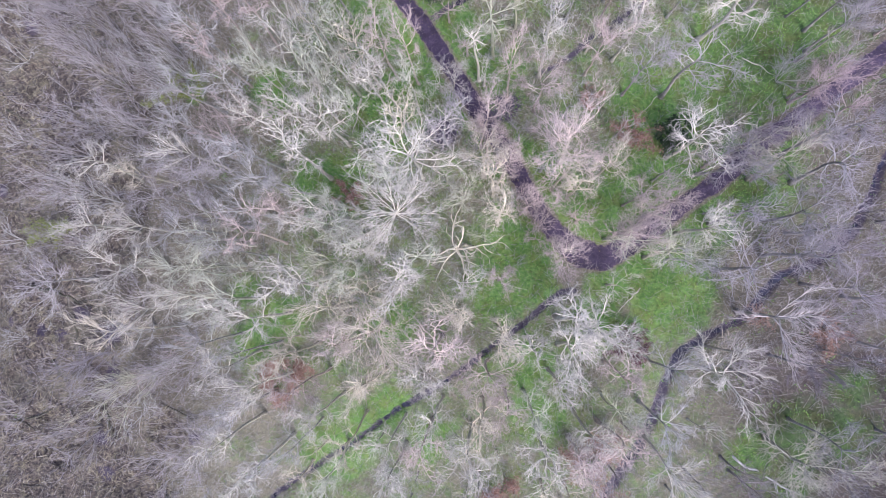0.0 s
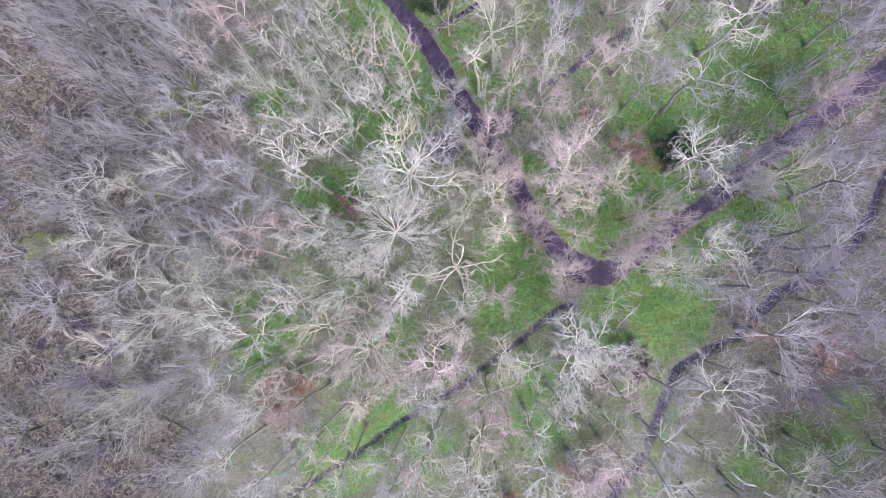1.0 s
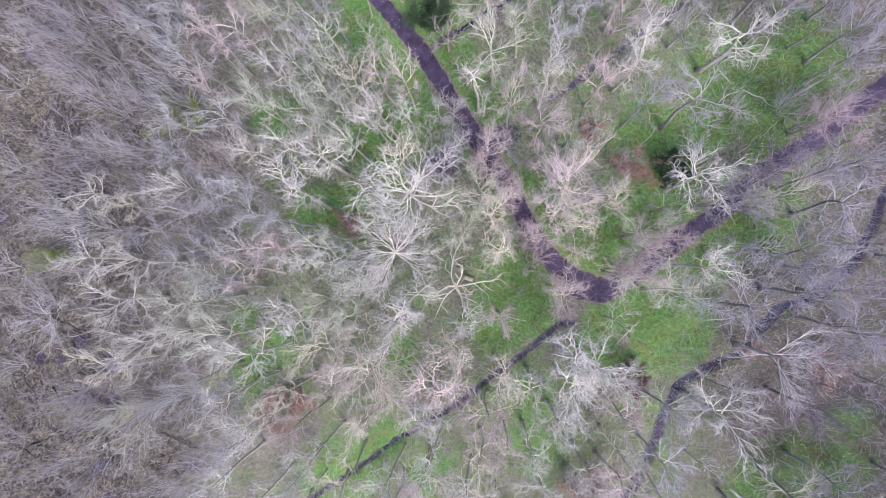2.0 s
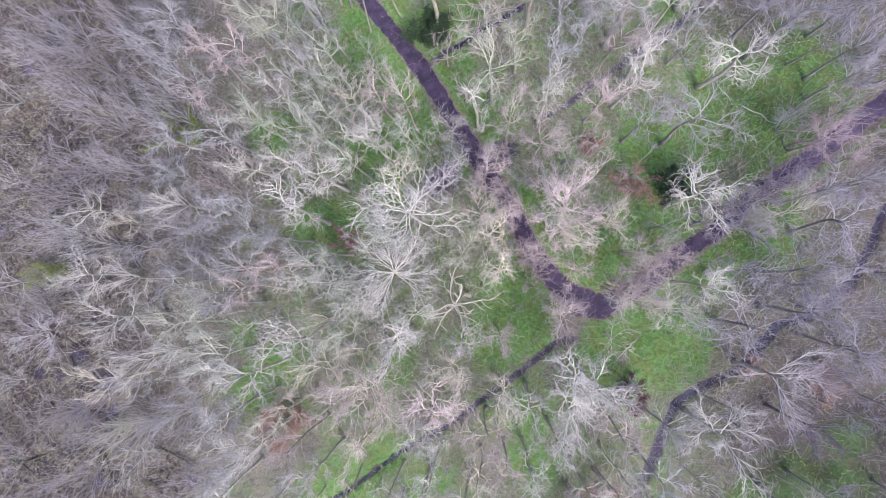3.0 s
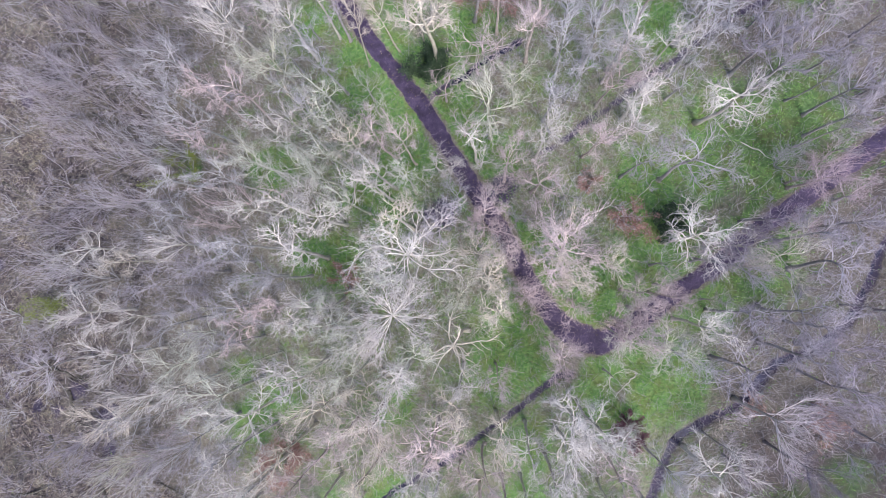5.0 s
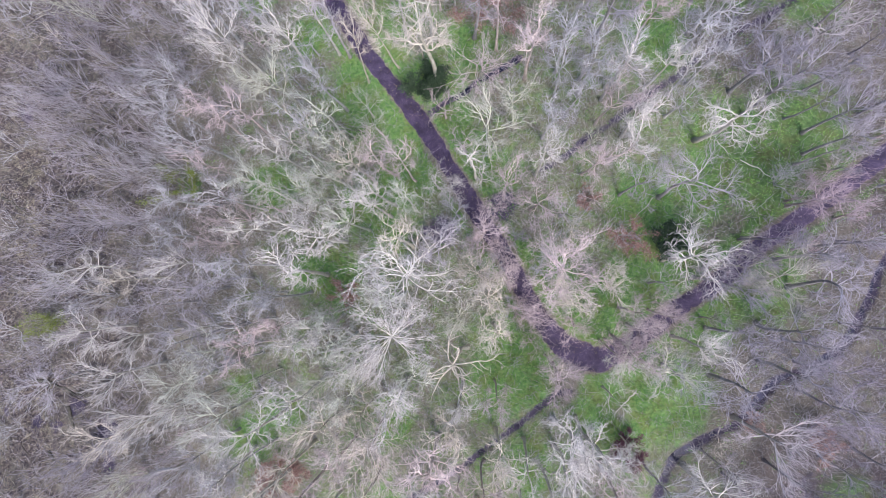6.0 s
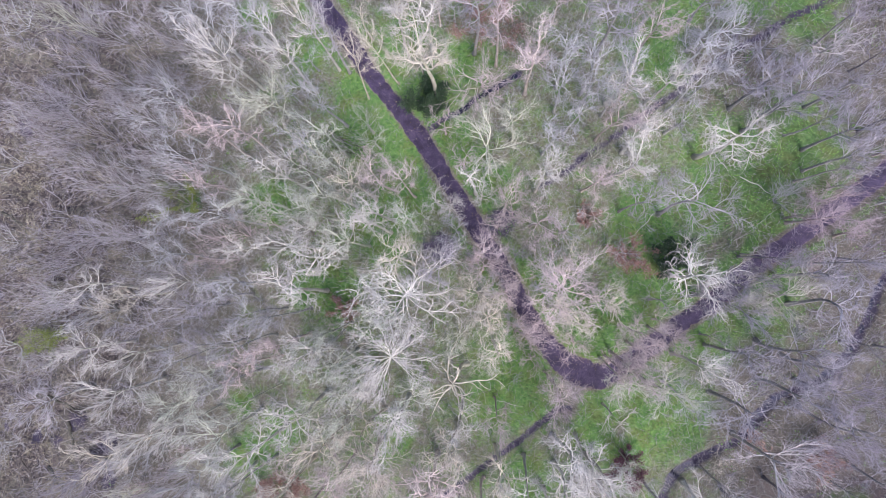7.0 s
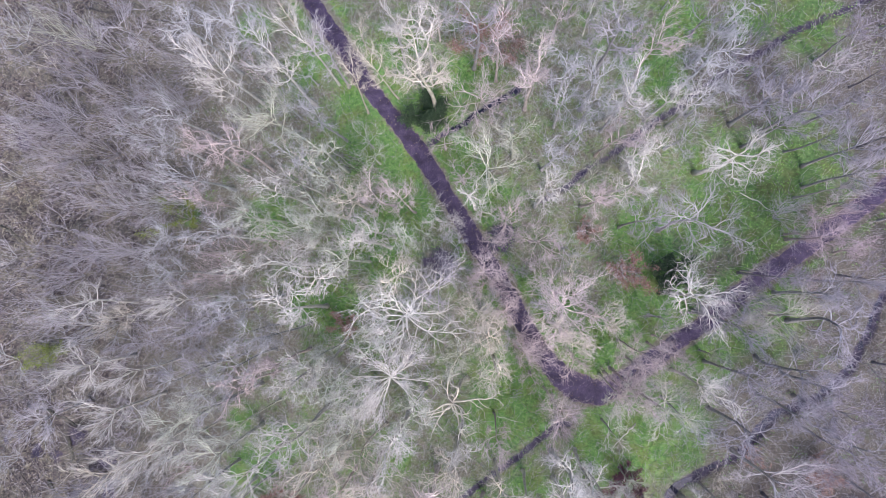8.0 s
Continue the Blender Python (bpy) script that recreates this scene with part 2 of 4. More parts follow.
OAKS_C = [(-6.7, 2.5, 2.1, 16.8, "m"), (-10.1, 7.4, 1.8, 17.0, "m"), (-3.5, 9.0, 2.3, 16.7, "m"), (41.1, 10.3, 3.1, 12.2, "g"), (39.5, 13.8, 2.4, 12.4, "g"), (31.7, 5.5, 2.2, 13.2, "g"), (28.1, 4.4, 2.4, 13.6, "w"), (-12.6, -1.0, 3.2, 17.1, "w"), (-21.7, -10.0, 2.1, 15.8, "w"), (-19.0, -9.0, 1.8, 16.2, "g"), (-14.2, -9.0, 2.3, 17.0, "c"), (-17.1, -12.4, 2.3, 16.5, "w"), (-12.9, -12.1, 2.1, 17.2, "r"), (-23.7, 0.4, 2.1, 15.5, "m"), (-21.2, 1.5, 1.8, 15.9, "g"), (-6.4, 1.7, 2.1, 16.8, "w"), (-2.8, -1.3, 3.3, 16.6, "w"), (-7.7, -1.2, 2.0, 16.9, "m"), (-5.5, -2.9, 2.0, 16.8, "c"), (3.7, -1.2, 2.1, 16.1, "w"), (0.7, -8.0, 3.3, 16.4, "R"), (3.2, -4.5, 2.5, 16.1, "c"), (7.6, -6.9, 2.4, 15.7, "c"), (-0.7, 1.4, 2.0, 16.5, "m")]
OAKS_D = [(-9.2, -8.2, 2.1, 17.0, "r"), (-0.0, -10.7, 2.5, 16.5, "w"), (-5.9, -11.9, 2.3, 16.8, "c"), (14.3, -5.5, 3.6, 14.9, "w"), (14.4, -8.7, 2.9, 14.9, "w"), (10.9, -7.9, 2.3, 15.3, "w"), (13.3, -11.7, 2.4, 15.0, "w"), (37.6, 1.8, 2.7, 12.6, "g"), (18.1, -7.5, 2.6, 14.5, "w"), (17.0, -5.2, 2.2, 14.6, "w"), (19.7, -10.6, 2.4, 14.3, "r"), (-17.2, -20.0, 2.4, 16.5, "w"), (-10.9, -14.9, 2.1, 17.1, "w"), (-9.7, -20.6, 2.1, 17.0, "m"), (-8.3, -17.0, 1.8, 16.9, "c"), (-0.3, -17.8, 2.5, 16.5, "r"), (0.9, -15.1, 2.3, 16.4, "w"), (-3.4, -20.6, 2.3, 16.7, "w"), (4.5, -18.4, 2.9, 16.0, "w"), (5.5, -15.2, 2.5, 15.9, "c"), (10.4, -14.1, 2.1, 15.4, "m"), (11.9, -18.3, 2.8, 15.2, "w"), (15.6, -19.4, 2.8, 14.8, "R"), (16.2, -16.2, 2.4, 14.7, "w")]
OAKS_E = [(18.8, -17.4, 2.6, 14.4, "r"), (-20.9, -17.6, 2.3, 15.9, "w"), (-19.6, -14.8, 2.0, 16.1, "g"), (-14.9, 36.1, 2.5, 16.9, "w"), (-24.7, 40.5, 2.6, 15.3, "g"), (-20.1, 41.9, 2.4, 16.0, "g"), (-9.9, 38.9, 2.0, 17.0, "l"), (-8.0, 35.6, 1.3, 16.9, "c"), (-3.2, 39.9, 2.3, 16.7, "w"), (-0.3, 40.6, 2.5, 16.5, "W"), (4.7, 40.6, 2.6, 16.0, "l"), (0.3, 35.1, 3.8, 16.5, "c"), (7.4, 39.0, 2.1, 15.7, "r"), (10.9, 35.4, 2.7, 15.3, "R"), (19.5, 39.8, 3.2, 14.4, "l"), (20.6, 34.1, 2.6, 14.2, "w"), (14.6, 36.2, 2.2, 14.9, "g"), (28.5, 37.0, 3.2, 13.5, "g"), (30.2, 40.4, 2.7, 13.4, "g"), (41.9, 36.6, 2.5, 12.1, "w")]
ASHES_A = [(34.9, 33.3, 3.5, 12.9, "g"), (38.5, 32.3, 3.0, 12.5, "g"), (36.3, 30.6, 2.4, 12.7, "g"), (43.1, 28.3, 2.7, 12.1, "g"), (43.1, 25.8, 2.4, 12.1, "g"), (-26.0, 12.3, 2.1, 15.1, "w"), (-37.8, 4.6, 3.0, 11.8, "w"), (-31.7, 4.4, 2.2, 13.3, "w"), (31.8, 10.4, 2.4, 13.2, "g"), (43.3, 15.0, 2.3, 12.1, "g"), (-33.9, -0.1, 3.1, 12.5, "w"), (-30.9, -4.4, 2.2, 13.6, "w"), (-26.3, -3.1, 2.2, 15.1, "w"), (-21.0, -3.4, 3.4, 15.9, "m"), (-17.9, -5.3, 2.9, 16.4, "w"), (-35.5, -7.4, 2.7, 12.0, "c"), (-24.0, -8.0, 2.3, 15.4, "g"), (35.3, -5.1, 3.9, 12.8, "w"), (24.1, 2.2, 3.0, 13.9, "o"), (29.3, -10.4, 3.8, 13.5, "w"), (24.5, -10.1, 2.4, 13.9, "g"), (31.2, -8.3, 2.1, 13.3, "w"), (38.1, -9.4, 2.3, 12.5, "d"), (-13.7, -18.0, 1.6, 17.1, "g")]
ASHES_B = [(-3.5, -17.4, 2.3, 16.7, "w"), (24.0, -19.8, 3.1, 13.9, "w"), (23.6, -15.1, 2.7, 13.9, "g"), (-21.9, 36.6, 2.6, 15.8, "w"), (-12.2, 38.9, 2.3, 17.1, "w")]
MAPLES_A = [(-16.1, 31.6, 3.0, 16.7, "o"), (8.4, 20.6, 2.1, 15.6, "r"), (-2.3, 22.8, 2.0, 16.6, "r"), (11.6, 19.3, 2.4, 15.2, "r"), (17.7, 23.5, 2.2, 14.6, "r"), (6.2, 15.7, 2.1, 15.8, "r"), (5.7, 11.3, 2.3, 15.9, "c"), (3.0, 7.1, 1.8, 16.2, "o"), (21.4, 3.8, 2.5, 14.1, "r"), (22.0, 7.7, 1.9, 14.1, "r"), (18.7, 10.9, 2.1, 14.4, "c"), (7.4, -1.2, 1.8, 15.7, "r"), (14.3, 1.0, 2.4, 14.9, "r"), (37.6, -18.8, 4.1, 12.6, "o"), (-5.4, 36.0, 1.8, 16.8, "c")]
MAPLES_B = [(23.2, 5.4, 2.3, 11.5, "R"), (20.8, 3.4, 2.0, 11.5, "r"), (25.4, 7.4, 1.9, 11.5, "r"), (30.1, 11.1, 2.0, 11.5, "l"), (32.8, 13.2, 2.0, 11.5, "l"), (36.0, 15.4, 2.0, 11.5, "l"), (41.3, 19.5, 2.4, 11.5, "r"), (11.2, 7.1, 1.9, 11.5, "r"), (8.8, 11.8, 1.9, 11.5, "r"), (6.5, 14.5, 2.0, 11.5, "r"), (2.7, 21.3, 1.6, 11.5, "w"), (13.3, 1.9, 1.6, 11.5, "c")]
ALDERS_A = [(-22.2, 34.9, 1.8, 15.7, "w"), (-27.5, 32.3, 2.1, 14.8, "g"), (-25.2, 25.5, 2.3, 15.2, "g"), (-28.9, 29.1, 2.1, 14.3, "g"), (-12.7, 26.8, 1.7, 17.1, "g"), (-13.8, 24.8, 1.4, 17.0, "w"), (-18.6, 21.4, 2.0, 16.3, "m"), (-21.1, 19.2, 2.0, 15.9, "g"), (-16.8, 20.2, 1.8, 16.6, "m"), (-12.6, 20.6, 2.0, 17.1, "m"), (6.7, 26.0, 3.2, 15.8, "o"), (14.4, 33.1, 2.1, 14.9, "g"), (9.4, 29.6, 2.1, 15.5, "o"), (20.0, 32.6, 2.4, 14.3, "g"), (27.7, 33.1, 2.1, 13.6, "g"), (19.9, 29.2, 2.2, 14.3, "r"), (26.7, 20.8, 3.5, 13.7, "l"), (22.1, 21.0, 2.2, 14.1, "l"), (41.0, 30.0, 1.8, 12.2, "g"), (-29.5, 7.7, 2.2, 14.1, "l"), (-25.9, 9.5, 2.5, 15.1, "l"), (-22.7, 10.6, 2.3, 15.6, "l"), (-18.3, 9.0, 2.0, 16.3, "g"), (-19.4, 5.6, 2.3, 16.2, "g")]
ALDERS_B = [(-23.2, 5.2, 2.3, 15.6, "l"), (-26.4, 4.3, 2.2, 15.1, "g"), (-22.5, 2.9, 1.9, 15.7, "m"), (32.9, 12.1, 2.7, 13.1, "o"), (35.3, 11.5, 2.8, 12.8, "o"), (37.7, 6.2, 3.2, 12.6, "g"), (40.4, 4.5, 2.7, 12.3, "g"), (20.3, 2.7, 2.1, 14.3, "o"), (-43.8, -1.7, 2.5, 11.2, "l"), (-31.1, -6.9, 1.8, 13.5, "g"), (-26.2, -0.9, 2.1, 15.1, "m"), (-18.9, -0.5, 1.6, 16.2, "m"), (-9.4, 0.6, 2.1, 17.0, "o"), (-9.8, -4.5, 2.5, 17.0, "c"), (6.3, -10.7, 2.6, 15.8, "r"), (41.7, 1.8, 2.8, 12.1, "l"), (42.0, -1.4, 2.7, 12.1, "l"), (27.0, 1.1, 2.2, 13.7, "g"), (8.3, -14.2, 2.5, 15.6, "r"), (40.1, -16.6, 2.5, 12.3, "g"), (19.3, -14.2, 2.4, 14.4, "o"), (-18.3, 40.5, 2.5, 16.3, "g"), (-34.7, 42.6, 2.5, 12.2, "l"), (17.4, 35.2, 2.6, 14.6, "g")]
ALDERS_C = [(24.0, 39.2, 2.6, 13.9, "r"), (44.5, 40.6, 2.3, 12.1, "l")]
HAZELS_A = [(-31.6, 35.6, 2.4, 12.1, "l"), (-41.8, 30.3, 2.8, 11.3, "l"), (-44.5, 26.6, 2.3, 11.2, "l"), (-38.5, 36.6, 2.5, 11.7, "l"), (-35.4, 31.9, 2.7, 12.1, "l"), (-40.0, 23.2, 2.7, 11.5, "l"), (-34.4, 23.1, 2.4, 12.1, "l"), (-30.6, 23.8, 2.2, 12.1, "g"), (-46.4, 35.1, 2.5, 11.0, "l"), (-47.5, 29.9, 2.2, 11.0, "l"), (-32.6, 26.8, 2.2, 12.1, "l"), (5.4, 36.4, 3.3, 6.6, "r"), (44.9, 21.8, 2.7, 6.6, "r"), (39.8, 22.3, 2.4, 6.6, "g"), (-46.0, 14.5, 2.3, 11.1, "l"), (-34.2, 18.1, 3.0, 12.1, "l"), (-38.0, 17.5, 2.3, 11.8, "l"), (-32.1, 13.2, 2.0, 12.1, "l"), (-40.8, 8.2, 2.7, 11.5, "g"), (-44.0, 3.2, 2.3, 11.2, "l"), (-45.8, 10.1, 2.3, 11.1, "l"), (-23.4, 18.0, 2.2, 12.1, "r"), (-24.5, 15.0, 2.4, 12.1, "r"), (-44.1, 17.6, 2.5, 11.2, "l")]
HAZELS_B = [(10.5, 8.1, 2.0, 6.6, "r"), (12.4, 6.1, 1.8, 6.6, "r"), (9.0, 13.6, 1.8, 6.6, "r"), (-41.3, -10.7, 3.3, 11.4, "d"), (-29.9, -11.9, 2.7, 12.1, "l"), (-35.5, -13.9, 2.5, 12.0, "o"), (43.7, -5.2, 2.8, 6.6, "l"), (-42.5, -20.1, 2.5, 11.3, "l"), (-27.4, -21.2, 3.1, 12.1, "l"), (-30.2, 41.3, 2.5, 12.1, "l"), (-45.6, 44.6, 2.6, 11.1, "o"), (-44.7, 40.6, 2.6, 11.1, "d"), (-40.5, 43.0, 2.5, 11.5, "l"), (-47.3, 33.0, 2.2, 11.0, "l")]


def smooth(a, b, v):
    u = np.clip((v - a) / (b - a), 0, 1)
    return u * u * (3 - 2 * u)


def curve_through(points, step=0.5):
    """Even points along a smooth curve through the given ones."""
    p = np.array(points, float)
    p = np.vstack([2 * p[0] - p[1], p, 2 * p[-1] - p[-2]])
    out = []
    for i in range(1, len(p) - 2):
        n = max(2, int(np.linalg.norm(p[i + 1] - p[i]) / step))
        for u in np.arange(n) / n:
            out.append(0.5 * (2 * p[i] + (p[i + 1] - p[i - 1]) * u + (2 * p[i - 1] - 5 * p[i] + 4 * p[i + 1] - p[i + 2]) * u * u + (3 * p[i] - p[i - 1] - 3 * p[i + 1] + p[i + 2]) * u**3))
    out.append(p[-2])
    return np.array(out)


def away(x, y, line):
    """Distance of places from a line of points, and the nearest point's share of the way."""
    x, y = np.asarray(x, float), np.asarray(y, float)
    best, where = np.full(x.shape, 1e9), np.zeros(x.shape)
    for i, (px, py) in enumerate(line):
        d = (x - px) ** 2 + (y - py) ** 2
        near = d < best
        best[near], where[near] = d[near], i / (len(line) - 1)
    return np.sqrt(best), where


def rolling(x, y, size, seed):
    """Soft bumps of a given size, about -1 to 1."""
    r, out = np.random.RandomState(seed), 0.0
    for k in range(7):
        a, s, p = r.uniform(0, 6.28), r.uniform(0.6, 1.7) / size * 6.28, r.uniform(0, 6.28)
        out = out + np.sin((x * np.cos(a) + y * np.sin(a)) * s + p + 1.3 * np.sin((x * np.sin(a) - y * np.cos(a)) * s * 0.6 + k))
    return out / 3.2


REED_BEDS = [(-51.2, -23.0, 4.2), (-43.3, -20.5, 2.8), (-54.1, -28.1, 3.5), (-40.6, -26.7, 3.5), (-33.3, -20.7, 2.8), (-35.2, -27.0, 2.8), (-53.6, 24.5, 2.5), (-50.4, 19.4, 2.5), (-52.3, 13.8, 2.8), (-57.7, 31.6, 2.5), (-58.4, 20.8, 2.1), (-52.1, -7.1, 2.8), (-54.7, -5.0, 2.1)]
WET_HOLES = [(-46.1, -6.3, 1.5), (-42.4, -21.5, 1.3), (-41.5, -8.7, 1.4), (-56.0, -7.2, 1.1), (-51.6, -8.2, 1.1), (-29.8, -21.0, 1.0), (-55.3, 32.3, 1.4), (-41.8, -26.0, 1.3), (-41.2, -13.4, 1.3), (-58.4, 10.0, 1.1), (-48.7, -8.5, 1.0)]
PATH_LINE = curve_through(PATH)
DITCHES = [(curve_through(DITCH_A), 0.34, 0.72), (curve_through(DITCH_B), 0.38, 0.72), (curve_through(DITCH_C), 0.5, 0.36), (curve_through(STREAM), 0.52, 0.78)]


def lie(x):
    return -1.2 * (1 - smooth(-58, -24, x))


def path_half(x, y):
    """Half the path's width: it widens in the bend."""
    return 1.06 + 0.7 * np.exp(-((x - 18.2) ** 2 + (y - 2.2) ** 2) / 12.0)


def ground_height(x, y):
    x, y = np.asarray(x, float), np.asarray(y, float)
    rough = 0.16 * rolling(x, y, 9, 1) + 0.07 * rolling(x, y, 2.6, 2) + 0.35 * smooth(-22, -40, x) * rolling(x, y, 4.0, 3)
    d, _ = away(x, y, PATH_LINE)
    half = path_half(x, y)
    bank = smooth(half + 0.1, half + 2.0, d)
    z = lie(x) + rough * bank - 0.10 * (1 - smooth(half - 0.3, half + 0.25, d))
    for line, wide, deep in DITCHES:
        d2, _ = away(x, y, line)
        z = z - deep * (0.85 + 0.3 * rolling(x, y, 3.0, 5)) * np.exp(-((d2 / wide) ** 2)) * smooth(half + 0.1, half + 1.2, d)
    return z


def blobs(x, y, lists):
    out = np.zeros(np.shape(x))
    for rows in lists:
        for bx, by, r in rows:
            out = np.maximum(out, np.exp(-(((x - bx) ** 2 + (y - by) ** 2) / (1.05 * r * r)) ** 1.3))
    return out


def green_share(x, y):
    g = 0.35 * smooth(-38, -14, x + 5 * rolling(x, y, 12, 21)) + 0.05 * rolling(x, y, 5, 22) + 0.66 * blobs(x, y, (GREEN_EAST, GREEN_SOUTH, GREEN_NORTH))
    d, _ = away(x, y, PATH_LINE)
    beside = d - path_half(x, y)
    g = g - 0.85 * np.exp(-((x - 15.9) ** 2 + (y + 0.3) ** 2) / 3.0) - 0.8 * np.exp(-((x - 22.4) ** 2 + (y + 4.7) ** 2) / 1.8)
    return g + 0.30 * smooth(2.2, 0.9, beside) * smooth(0.35, 0.8, beside) - 0.6 * smooth(0.55, 0.15, beside)


def edge_shade_share(x, y):
    """Shade and lens falloff painted on the floor: right, lower right and left sides."""
    return np.maximum.reduce([smooth(28, 40, x) * smooth(1, -11, y), 0.62 * smooth(26, 38, x), 0.8 * smooth(40, 54, x), 0.48 * smooth(-22, -36, x + 4 * rolling(x, y, 11, 31))])


def linked(name, mesh, material, parent=None, label=""):
    ob = new(name, mesh)
    mesh.materials.append(material)
    if parent:
        ob.parent = parent
    return tagged(ob, label)


def build_ground():
    near_x, near_y = np.arange(-66, 66.1, 0.55), np.arange(-46, 66.1, 0.55)
    far = np.array([3, 8, 18, 40, 90, 200, 450, 1000, 2500.0])
    xs = np.concatenate([near_x[0] - far[::-1], near_x, near_x[-1] + far])
    ys = np.concatenate([near_y[0] - far[::-1], near_y, near_y[-1] + far])
    X, Y = np.meshgrid(xs, ys)
    Z = ground_height(X, Y)
    nx, ny = len(xs), len(ys)
    i = (np.arange(ny - 1)[:, None] * nx + np.arange(nx - 1)).ravel()
    mesh = bpy.data.meshes.new("ground")
    mesh.from_pydata(np.stack([X.ravel(), Y.ravel(), Z.ravel()], 1).tolist(), [], np.stack([i, i + 1, i + nx + 1, i + nx], 1).tolist())
    mesh.polygons.foreach_set("use_smooth", np.ones(len(i), bool))
    mud = np.zeros(X.shape)
    for line, wide, deep in DITCHES:
        d2, _ = away(X, Y, line)
        mud = np.maximum(mud, (0.85 if deep > 0.5 else 0.62) * np.exp(-((d2 / (1.2 * wide)) ** 2)))
    mud = np.maximum(mud, 0.6 * np.exp(-(((X - 0.8) ** 2 + (Y - 16.8) ** 2) / 8.0)))
    mud = np.maximum(mud, 0.8 * np.exp(-(((X - 8.2) ** 2 + (Y - 19.7) ** 2) / 4.0)))
    green = green_share(X, Y) - 0.32 * edge_shade_share(X, Y)
    tan = 0.36 * smooth(-26, -46, X) + 0.5 * blobs(X, Y, (REED_BEDS,))
    mud = np.maximum(mud, 0.62 * blobs(X, Y, (WET_HOLES,)))
    for name, v in (("green", green), ("tan", tan), ("mud", mud), ("edge_shade", edge_shade_share(X, Y))):
        mesh.attributes.new(name, "FLOAT", "POINT").data.foreach_set("value", v.ravel().astype(np.float32))
    ob = linked("ground", mesh, ground_material())
    tagged(ob, "forest floor of leaf litter, moss and fresh green herbs", "ground", kind="structure")


def ribbon(name, line, half, lift, material, across=7, camber=0.0, ragged=0.0):
    """A strip along a line, laid on the land."""
    t = np.gradient(line, axis=0)
    t /= np.linalg.norm(t, axis=1)[:, None]
    side = np.stack([-t[:, 1], t[:, 0]], 1)
    verts, faces, edge = [], [], []
    for k, (p, s) in enumerate(zip(line, side)):
        h = half(*p) if callable(half) else half
        wl = 1 + ragged * (math.sin(k * 1.7 + 2 * math.sin(k * 0.37)) + math.sin(k * 0.31 + 1))
        wr = 1 + ragged * (math.sin(k * 1.3 + 2 * math.sin(k * 0.53) + 1) + math.sin(k * 0.23))
        for j in range(across):
            u = 2 * j / (across - 1) - 1
            q = p + s * u * h * (wl if u < 0 else wr)
            verts.append((q[0], q[1], float(lie(q[0])) + lift + camber * (1 - u * u)))
            edge.append(u * u)
        if k:
            a = k * across
            faces += [(a + j - across, a + j - across + 1, a + j + 1, a + j) for j in range(across - 1)]
    mesh = bpy.data.meshes.new(name)
    mesh.from_pydata(verts, [], faces)
    mesh.polygons.foreach_set("use_smooth", np.ones(len(faces), bool))
    mesh.attributes.new("edge", "FLOAT", "POINT").data.foreach_set("value", edge)
    return linked(name, mesh, material)


build_ground()
tagged(ribbon("path", PATH_LINE, path_half, -0.03, path_material(), 9, 0.06, 0.10), "dark damp gravel forest path with leaf-strewn edges", "path", kind="structure")
WATER = water_material()
for line, low, text in ((DITCHES[0][0], -0.50, "narrow ditch of dark still water in muddy banks"), (DITCHES[1][0], -0.38, "short black ditch of water beside the path"), (DITCHES[2][0], -0.47, "muddy wet ditch with broken pools of water"), (DITCHES[3][0], -0.48, "winding dark forest stream between mossy banks")):
    tagged(ribbon("water", line[2:], 1.6, low, WATER, 3), text, "water", kind="structure")


# ---- trees ----
class Tubes:
    """Gathers tapered branches into one mesh."""

    def __init__(self):
        self.verts, self.faces = [], []

    def add(self, pts, radii, sides=3):
        base, n = len(self.verts), len(pts)
        ref = Vector((0.31, 0.95, 0.05))
        for k in range(n - 1):
            d = (pts[min(k + 1, n - 1)] - pts[max(k - 1, 0)]).normalized()
            u = d.cross(ref).normalized()
            v = d.cross(u)
            for s in range(sides):
                a = 6.2832 * s / sides
                self.verts.append(pts[k] + (u * math.cos(a) + v * math.sin(a)) * radii[k])
        tip = len(self.verts)
        self.verts.append(pts[-1])
        for k in range(n - 2):
            for s in range(sides):
                a, b = base + k * sides + s, base + k * sides + (s + 1) % sides
                self.faces.append((a, b, b + sides, a + sides))
        if radii[0] > 0.045:
            self.faces.append(tuple(range(base + sides - 1, base - 1, -1)))
        a = base + (n - 2) * sides
        for s in range(sides):
            self.faces.append((a + s, a + (s + 1) % sides, tip))

    def mesh(self, name):
        m = bpy.data.meshes.new(name)
        m.from_pydata([tuple(v) for v in self.verts], [], self.faces)
        m.polygons.foreach_set("use_smooth", np.ones(len(self.faces), bool))
        return m


def grow(r, start, way, length, steps, crook, lift):
    """A crooked line of points: crook bends it at each step, lift draws it upwards."""
    pts, d = [start.copy()], way.normalized()
    for k in range(steps):
        d = (d + Vector((r.gauss(0, crook), r.gauss(0, crook), r.gauss(0, crook * 0.7) + lift))).normalized()
        pts.append(pts[-1] + d * (length / steps))
    return pts


def along(pts, f):
    k = min(int(f * (len(pts) - 1)), len(pts) - 2)
    u = f * (len(pts) - 1) - k
    return pts[k].lerp(pts[k + 1], u), (pts[k + 1] - pts[k]).normalized()


def side_way(r, d, angle, flat=0.5):
    """A way that leaves d by an angle, more often sideways than up or down."""
    n = d.cross(Vector((0, 0, 1)))
    n = n.normalized() if n.length > 0.05 else Vector((1, 0, 0))
    b = d.cross(n)
    turn = r.choice((0, math.pi)) + r.gauss(0, flat)
    return d * math.cos(angle) + (n * math.cos(turn) + b * math.sin(turn)) * math.sin(angle)


